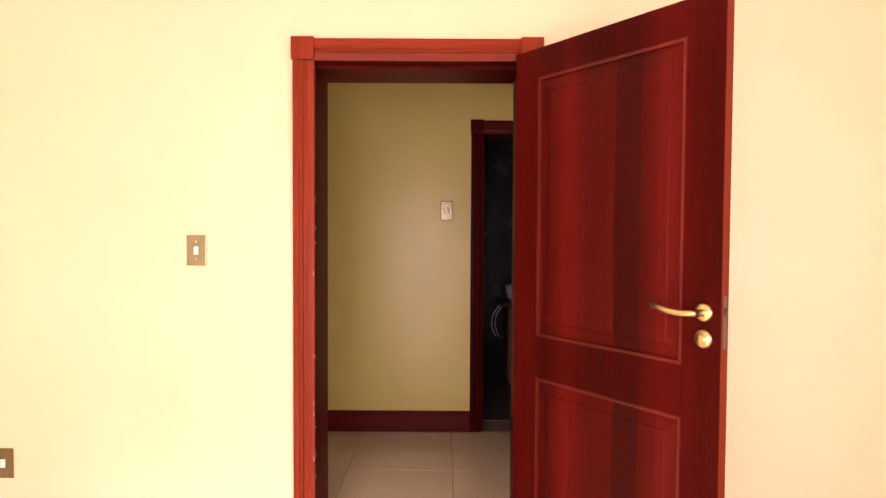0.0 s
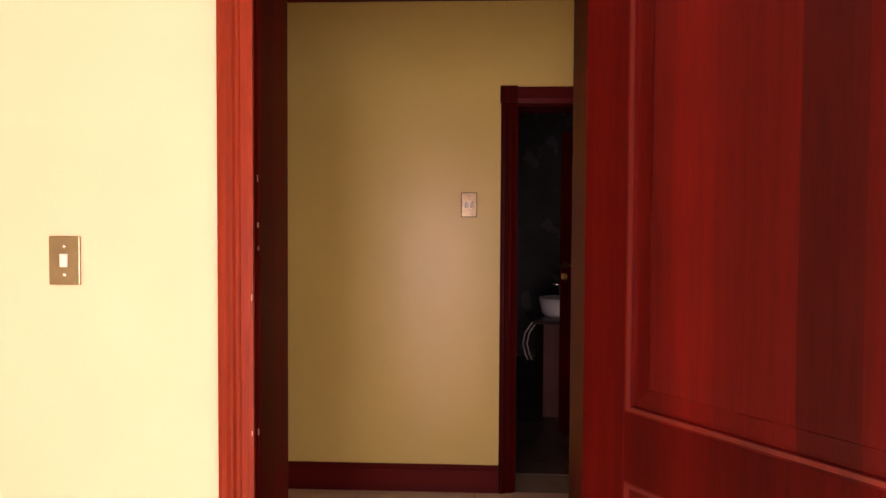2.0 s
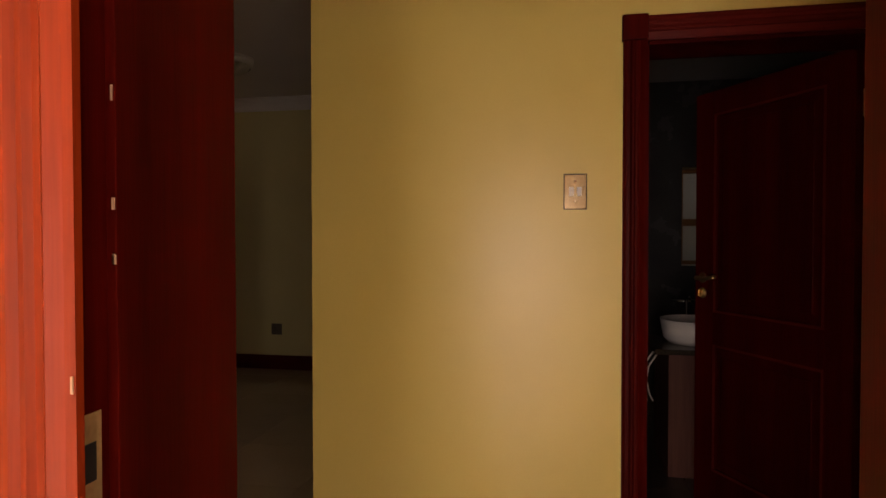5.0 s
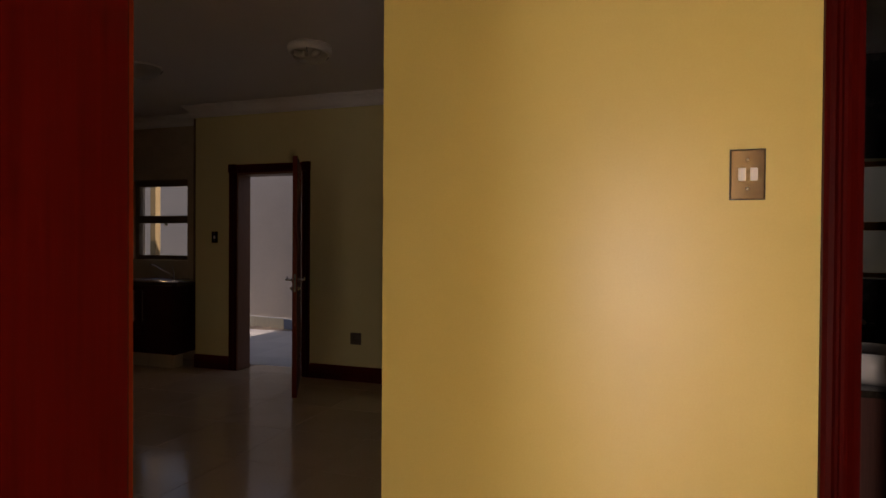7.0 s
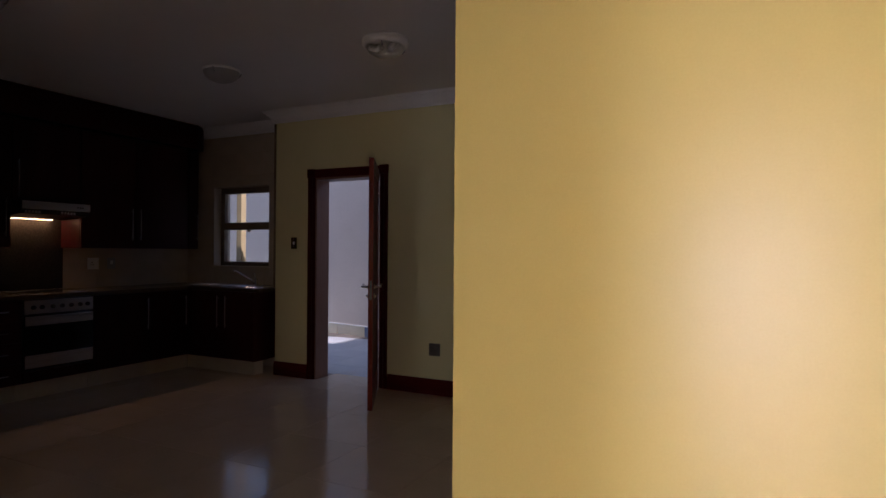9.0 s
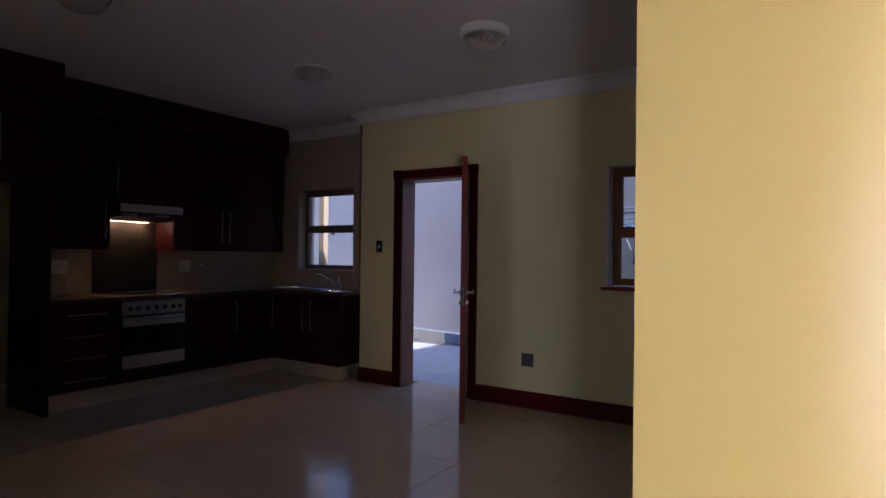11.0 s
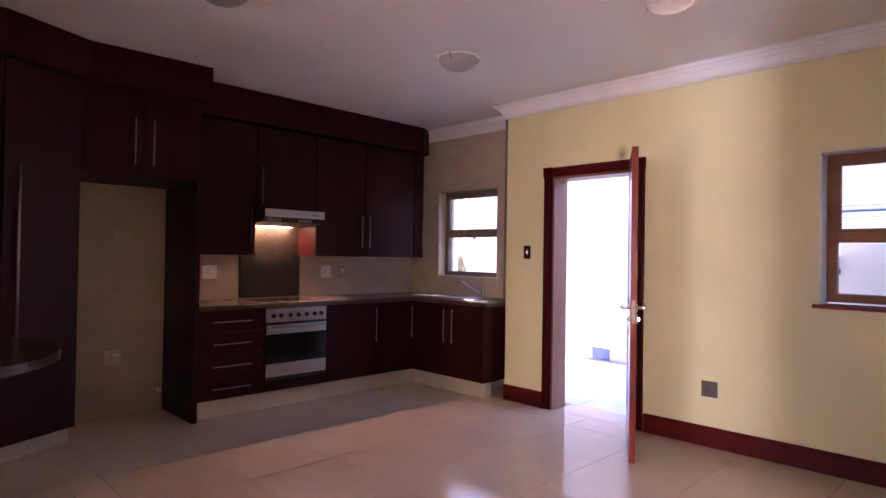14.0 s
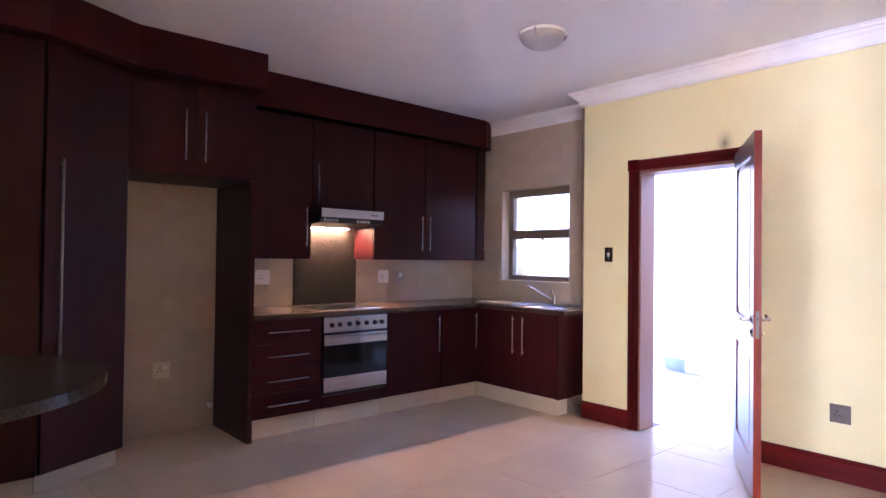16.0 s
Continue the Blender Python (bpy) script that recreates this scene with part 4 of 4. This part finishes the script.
hall_switch = plate("light_switch", "pewter plate light switch with two white rockers", (0.122, 1.69, 1.50), (1, 0, 0), (0, -1, 0), 0.078, 0.124, HALLPLATE,
      [(-0.013, 0, 0.017, 0.032), (0.014, 0, 0.017, 0.032)])
# thin black border added round the plate for contrast
part("plate_surround", boxes((0.081, 0.163, 1.687, 1.6895, 1.436, 1.564), bevel=0.0008), BLACK, hall_switch, "dark edge behind the plate")
plate("light_switch", "dark plate light switch by the back door", (-4.33, 5.16, 1.365), (1, 0, 0), (0, -1, 0), 0.075, 0.118, PLATE, [(0, 0, 0.02, 0.032)])
plate("wall_socket", "dull grey-brown plate wall socket above the skirting", (-2.706, 5.16, 0.405), (1, 0, 0), (0, -1, 0), 0.112, 0.112, DULLPLATE, [], False, "socket")
WT = -6.258
plate("wall_socket", "white double socket low in the fridge recess", (WT, 2.31, 0.47), (0, 1, 0), (1, 0, 0), 0.12, 0.12, KICKTILE, [(0.025, 0.02, 0.022, 0.022)], False, "socket")
plate("wall_socket", "white socket on the tiled splashback", (WT, 3.08, 1.145), (0, 1, 0), (1, 0, 0), 0.13, 0.12, WHITE, [(0.025, 0.02, 0.022, 0.022)], False, "socket")
plate("wall_socket", "white socket on the tiled splashback", (WT, 4.30, 1.14), (0, 1, 0), (1, 0, 0), 0.12, 0.12, WHITE, [(0.025, 0.02, 0.022, 0.022)], False, "socket")
plate("cooker_switch", "grey cooker isolator switch on the tiles", (WT, 4.50, 1.14), (0, 1, 0), (1, 0, 0), 0.09, 0.12, GREYP, [(0, 0.01, 0.03, 0.04)], False)


valve = base("water_valve", (-6.24, 2.66, 0.16), "small white water valve low in the fridge recess", "valve")
bm = bmesh.new()
tube(bm, [(-6.261, 2.655, 0.17), (-6.22, 2.655, 0.17)], 0.011, 12)
lathe(bm, [(0, 0), (0.02, 0), (0.022, 0.012), (0.016, 0.024), (0, 0.025)], 20, axes((-6.222, 2.655, 0.17), (0, 1, 0), (0, 0, 1)))
part("valve_body", bm, WHITE, valve)


# ---- ceiling lamps ----
def ceiling_lamp(x, y, clear, label):
    t = base("ceiling_lamp", (x, y, H), label, "ceiling lamp", "kitchen ceiling lamps")
    rr, drop, deep = (0.132, 0.05, 0.075) if clear else (0.138, 0.016, 0.085)
    bm = bmesh.new()
    if clear:
        lathe(bm, [(0, H - 0.001), (0.155, H - 0.001), (0.158, H - 0.025), (0.150, H - 0.052), (0.135, H - 0.058), (0.128, H - 0.052)], 48, Matrix.Translation((x, y, 0)))
    else:
        lathe(bm, [(0, H - 0.001), (0.146, H - 0.001), (0.148, H - 0.014), (0.140, H - 0.018)], 48, Matrix.Translation((x, y, 0)))
    part("base_ring", bm, WHITE, t, "white metal ring")
    bm = bmesh.new()
    prof = [(rr * math.cos(a), H - drop - deep * math.sin(a)) for a in (math.pi / 2 * k / 10 for k in range(11))]
    prof[-1] = (0.0, prof[-1][1])
    lathe(bm, prof, 48, Matrix.Translation((x, y, 0)))
    part("glass_dome", bm, DOME if clear else FROST, t, "clear glass dome" if clear else "frosted glass dome")
    for k in range(3):
        a = 2 * math.pi * k / 3 + 0.9
        bm = bmesh.new()
        tube(bm, [(x + r * math.cos(a), y + r * math.sin(a), z) for r, z in ((rr + 0.012, H - drop + 0.004), (rr + 0.004, H - drop - 0.016), (rr - 0.012, H - drop - 0.03))], 0.006, 8)
        part("clip", bm, GREYP, t)
    if clear:
        for s in (-1, 1):
            bm = bmesh.new()
            tube(bm, [(x + s * 0.10, y - 0.02, H - 0.035), (x + s * 0.06, y, H - 0.045), (x + s * 0.015, y + 0.02 * s, H - 0.05)], [0.014, 0.022, 0.018], 12)
            part("bulb", bm, WHITE, t, "white energy-saving bulb")
    return t


ceiling_lamp(-2.40, 3.80, True, "round ceiling lamp with clear dome and visible bulbs")
ceiling_lamp(-3.95, 3.83, False, "round frosted glass ceiling lamp, switched off")
ceiling_lamp(-4.08, 2.18, False, "round frosted glass ceiling lamp, switched off")


# ---- breakfast counter ----
isl = base("breakfast_counter", (-4.05, 0.75, 0), "dark granite breakfast counter with a rounded end", "counter")
CX, CY, CR = -4.1, 0.83, 0.64
outline = [(CX - CR, 0.29), (CX + CR, 0.29)] + [(CX + CR * math.cos(a), CY + CR * math.sin(a)) for a in (math.pi * k / 40 for k in range(41))]
bm = bmesh.new()
prism(bm, outline, 0.868, 0.905)
bmesh.ops.bevel(bm, geom=[e for e in bm.edges if abs(e.verts[0].co.z - e.verts[1].co.z) < 1e-5], offset=0.008, segments=2, affect="EDGES")
part("granite_top", bm, GRANITE, isl, "speckled granite top with a bevelled edge")
part("body", boxes((-4.40, -3.66, 0.292, 0.98, 0.12, 0.866), bevel=0.002), DARK, isl)
part("plinth_tile", boxes((-4.34, -3.72, 0.295, 0.93, 0.0, 0.118)), KICKTILE, isl)
idr = part("door", boxes((-3.658, -3.64, 0.32, 0.975, 0.135, 0.86), bevel=0.003), DARK, isl)
bar_handle(idr, (-3.64, 0.93, 0.62), (-3.64, 0.93, 0.84), (1, 0, 0))


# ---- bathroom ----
# dark sheets over the walls stand in for the room's shade
structure("bathroom_shade_lining", boxes((-0.645, 1.18, 5.15, 5.157, 0.0, H - 0.002), (2.1, 2.285, 5.15, 5.157, 0.0, H - 0.002), (1.18, 2.1, 5.15, 5.157, 0.0, 1.08), (1.18, 2.1, 5.15, 5.157, 1.96, H - 0.002),
                                   (2.288, 2.296, 1.94, 5.15, 0.0, H - 0.002), (-0.646, -0.638, 1.94, 5.15, 0.0, H - 0.002)), BATHWALL, "thin bathroom wall lining, coloured dark for the dim room", "wall tiling")
van = base("vanity_cabinet", (0.95, 3.1, 0), "brown timber vanity cabinet with a dark top", "vanity cabinet")
part("body", boxes((0.68, 1.55, 2.98, 3.445, 0.0, 0.69), bevel=0.003), VANITY, van)
part("top", boxes((0.60, 1.6, 2.94, 3.447, 0.69, 0.72), bevel=0.004), GRANITE, van)
bas = base("wash_basin", (0.84, 3.2, 0.72), "white porcelain bowl basin standing on the vanity", "basin")
bm = bmesh.new()
lathe(bm, [(0, 0.72), (0.14, 0.72), (0.17, 0.75), (0.19, 0.86), (0.18, 0.86), (0.155, 0.76), (0, 0.745)], 40, Matrix.Translation((0.86, 3.2, 0)))
part("bowl", bm, PORCELAIN, bas)
btap = base("basin_tap", (0.86, 3.42, 0.72), "chrome basin tap behind the bowl", "tap")
bm = bmesh.new()
tube(bm, [(0.86, 3.41, 0.72), (0.86, 3.41, 0.94), (0.86, 3.38, 0.97), (0.86, 3.30, 0.965)], 0.011, 10)
tube(bm, [(0.78, 3.42, 0.94), (0.94, 3.42, 0.94)], 0.01, 10)
part("spout", bm, CHROME, btap)
hose = base("drain_hose", (0.62, 3.2, 0.3), "pair of thin white curved hoses", "hose")
for k in (0, 0.03):
    bm = bmesh.new()
    tube(bm, [(0.60 + k, 2.99, 0.70), (0.545 + k, 2.98, 0.62), (0.53 + k, 2.98, 0.54), (0.55 + k, 2.98, 0.46), (0.57 + k, 3.0, 0.42)], 0.005, 8)
    part("tube", bm, WHITE, hose)


# ---- yard ----
airer = base("washing_line", (-2.2, 7.3, 1.23), "fold-down wall washing line with white cords", "washing line")
for x in (-2.42, -0.6):
    yy = yard_y(x)
    bm = bmesh.new()
    box(bm, x - 0.015, x + 0.015, yy - 0.02, yy, 1.2, 1.62, 0.002)
    box(bm, x - 0.03, x + 0.03, yy - 0.03, yy - 0.003, 1.2, 1.26, 0.002)
    part("bracket", bm, BLUELINE, airer, "blue-grey steel wall bracket")
    bm = bmesh.new()
    tube(bm, [(x, yy - 0.01, 1.24), (x - 0.02, yy - 0.55, 1.62)], 0.012, 8)
    part("strut", bm, GREYP, airer)
    bm = bmesh.new()
    tube(bm, [(x, yy - 0.01, 1.62), (x, yy - 0.62, 1.66)], 0.014, 8)
    part("arm", bm, BLUELINE, airer)
for k in range(6):
    d = 0.06 + k * 0.11
    bm = bmesh.new()
    tube(bm, [(-3.05, yard_y(-3.05) - d, 1.60 + 0.042 * k), (-1.6, yard_y(-1.6) - d - 0.002, 1.588 + 0.042 * k), (-0.45, yard_y(-0.45) - d, 1.60 + 0.042 * k)],
         0.0105 if k == 4 else 0.008, 6)
    part("front_tube" if k == 4 else "cord", bm, BLUELINE if k == 4 else WHITE, airer)
cord = base("slack_cord", (-2.0, 7.1, 1.5), "slack white cord across the yard", "cord")
bm = bmesh.new()
tube(bm, [(-2.35, 7.28, 1.52), (-2.05, 7.25, 1.49), (-1.75, 7.22, 1.47), (-1.4, 7.18, 1.485), (-0.6, 6.95, 1.53)], 0.006, 6)
part("line", bm, WHITE, cord)


def hung_cloth(name, label, x, w, y, zt, zb, material, seed):
    rnd = random.Random(seed)
    bm = bmesh.new()
    nx, nz = 14, 14
    ph = [rnd.uniform(0, 6.28) for _ in range(3)]
    for side in (0, 1):
        rows = []
        for j in range(nz + 1):
            v = j / nz
            rows.append([bm.verts.new((x + w * (i / nx - 0.5) * (1 - 0.35 * v) + 0.01 * math.sin(6 * v + ph[0]),
                                       y + (0.02 if side else -0.02) * (0.3 + v) + 0.022 * math.sin(9 * i / nx + ph[1] + 2 * v) * v,
                                       zt - (zt - zb) * (v if side == 0 else v * 0.75) + 0.012 * math.sin(7 * i / nx + ph[2]) * v)) for i in range(nx + 1)])
        for a, b in zip(rows, rows[1:]):
            for i in range(nx):
                f = bm.faces.new((a[i], a[i + 1], b[i + 1], b[i]))
                f.smooth = True
    bmesh.ops.solidify(bm, geom=bm.faces[:], thickness=0.004)
    t = base(name, (x, y, zb), label, "cloth")
    part("fabric", bm, material, t)
    return t


hung_cloth("hung_cloth", "grey and white cloth hung over the cord", -1.735, 0.19, 7.22, 1.487, 1.225, CLOTH, 3)
hung_cloth("hung_cloth", "small orange cloth hung on the cord", -1.80, 0.06, 7.165, 1.47, 1.37, ORANGE, 5)

# tile skirt along the yard wall
part("cap_line", boxes((3.0, 8.5, -0.016, -0.001, 0.125, 0.14), m=YARD), WHITE, yard_wall)
u = 3.0
while u < 8.4:
    part("skirt_tile", boxes((u + 0.003, u + 0.297, -0.012, 0.0, -0.028, 0.124), m=YARD), BLUETILE if abs(u - 4.2) < 0.01 else KICKTILE, yard_wall)
    u += 0.3


# ---- tiles, last ----
def tile_mesh(name, w, d, h, bev=0.0015):
    bm = boxes((-w / 2, w / 2, -d / 2, d / 2, -h, 0), bevel=bev)
    me = bpy.data.meshes.new(name)
    bm.to_mesh(me)
    bm.free()
    return me


def lay(name, me, material, parent, m):
    if not me.materials:
        me.materials.append(material)
    ob = new(name, me)
    ob.matrix_basis = m
    ob.parent = parent
    ob.matrix_parent_inverse = world_of(parent).inverted()
    return ob


TS = 0.6
full = tile_mesh("floor_tile", TS - 0.003, TS - 0.003, 0.006, 0.001)


def lay_floor(x0, x1, y0, y1, ox, oy, whole=None, material=FLOOR):
    whole = whole or full
    i0, i1 = math.floor((x0 - ox) / TS), math.ceil((x1 - ox) / TS)
    j0, j1 = math.floor((y0 - oy) / TS), math.ceil((y1 - oy) / TS)
    for i in range(i0, i1):
        for j in range(j0, j1):
            a, b = max(x0, ox + i * TS), min(x1, ox + (i + 1) * TS)
            c, d = max(y0, oy + j * TS), min(y1, oy + (j + 1) * TS)
            if b - a < 0.02 or d - c < 0.02:
                continue
            me = whole if b - a > TS - 0.001 and d - c > TS - 0.001 else tile_mesh("floor_tile_cut", b - a - 0.003, d - c - 0.003, 0.006, 0.001)
            lay("floor_tile", me, material, floor, Matrix.Translation(((a + b) / 2, (c + d) / 2, 0)))


FOX, FOY = -0.44, 1.62
KOX, KOY = -0.08, 0.07
lay_floor(-0.874, 2.3, 0.295, 1.69, FOX, FOY)
lay_floor(-6.27, -0.874, 0.295, 1.69, KOX, KOY)
lay_floor(-6.27, -0.874, 1.69, 5.16, KOX, KOY)
lay_floor(-0.452, 0.452, 0.0, 0.295, FOX, FOY)
lay_floor(-4.06, -3.29, 5.16, 5.5, FOX, FOY)
lay_floor(-6.27, -4.575, 5.16, 5.5, FOX, FOY)
lay_floor(-1.9, 2.3, -4.0, 0.0, FOX, FOY)
# bathroom floor in the shade-dark tile colour
lay_floor(-0.65, 2.3, 1.93, 5.16, FOX, FOY, tile_mesh("shaded_floor_tile", TS - 0.003, TS - 0.003, 0.006, 0.001), BATHFLOOR)
lay_floor(-3.9, -2.1, -4.0, 0.295, FOX, FOY)

WS, HS = 0.4, 0.25
wt = tile_mesh("wall_tile", WS - 0.001, HS - 0.001, 0.008, 0.0006)


def lay_wall(parent, o, u, out, length, z0, z1, holes=()):
    m0 = axes(o, u, (0, 0, 1))
    if m0.to_3x3().col[2].dot(Vector(out)) < 0:
        o = Vector(o) + Vector(u) * length
        m0 = axes(o, [-k for k in u], (0, 0, 1))
        holes = [(length - b, length - a, c, d) for a, b, c, d in holes]
    a = 0.0
    while a < length - 0.01:
        b = min(a + WS, length)
        z = z0
        while z < z1 - 0.01:
            t = min(z + HS, z1)
            rects = [(a, b, z, t)]
            for ha, hb, hc, hd in holes:
                nxt = []
                for ra, rb, rc, rd in rects:
                    if rb <= ha or ra >= hb or rd <= hc or rc >= hd:
                        nxt.append((ra, rb, rc, rd))
                        continue
                    nxt += [q for q in ((ra, min(rb, ha), rc, rd), (max(ra, hb), rb, rc, rd), (max(ra, ha), min(rb, hb), rc, min(rd, hc)),
                                        (max(ra, ha), min(rb, hb), max(rc, hd), rd)) if q[1] - q[0] > 0.012 and q[3] - q[2] > 0.012]
                rects = nxt
            for ra, rb, rc, rd in rects:
                me = wt if rb - ra > WS - 0.001 and rd - rc > HS - 0.001 else tile_mesh("wall_tile_cut", rb - ra - 0.001, rd - rc - 0.001, 0.008, 0.0006)
                lay("wall_tile", me, WALLTILE, parent, m0 @ Matrix.Translation(((ra + rb) / 2, (rc + rd) / 2, 0.008)))
            z = t
        a = b


lay_wall(wall_sink, (-6.262, 5.5, 0), (1, 0, 0), (0, -1, 0), 1.684, 0.9, 2.62, [(0.432, 1.292, 1.10, 2.03)])
lay_wall(wall_cabinets, (-6.27, 2.735, 0), (0, 1, 0), (1, 0, 0), 2.75, 0.9, 1.7)
lay_wall(wall_cabinets, (-6.27, 1.90, 0), (0, 1, 0), (1, 0, 0), 0.795, 0.0, 1.84)
# tiled window reveals
for a, b in ((-5.83, -5.822), (-4.978, -4.97)):
    part("reveal_tile", boxes((a, b, 5.495, 5.60, 1.108, 2.022)), WALLTILE, wall_sink)
part("sill_tile", boxes((-5.84, -4.965, 5.482, 5.60, 1.098, 1.108), bevel=0.002), KICKTILE, wall_sink, "cream sill tile")
part("reveal_tile", boxes((-5.822, -4.978, 5.495, 5.60, 2.022, 2.03)), WALLTILE, wall_sink)

pv = tile_mesh("paver", 0.446, 0.446, 0.02, 0.003)
i = 0
while -7.4 + i * 0.45 < -2.6:
    for j in range(7):
        x, y = -7.4 + i * 0.45, 5.728 + j * 0.45
        if y < yard_y(x) - 0.2:
            lay("paver", pv, PAVING, yard, Matrix.Translation((x, y, -0.012)))
    i += 1
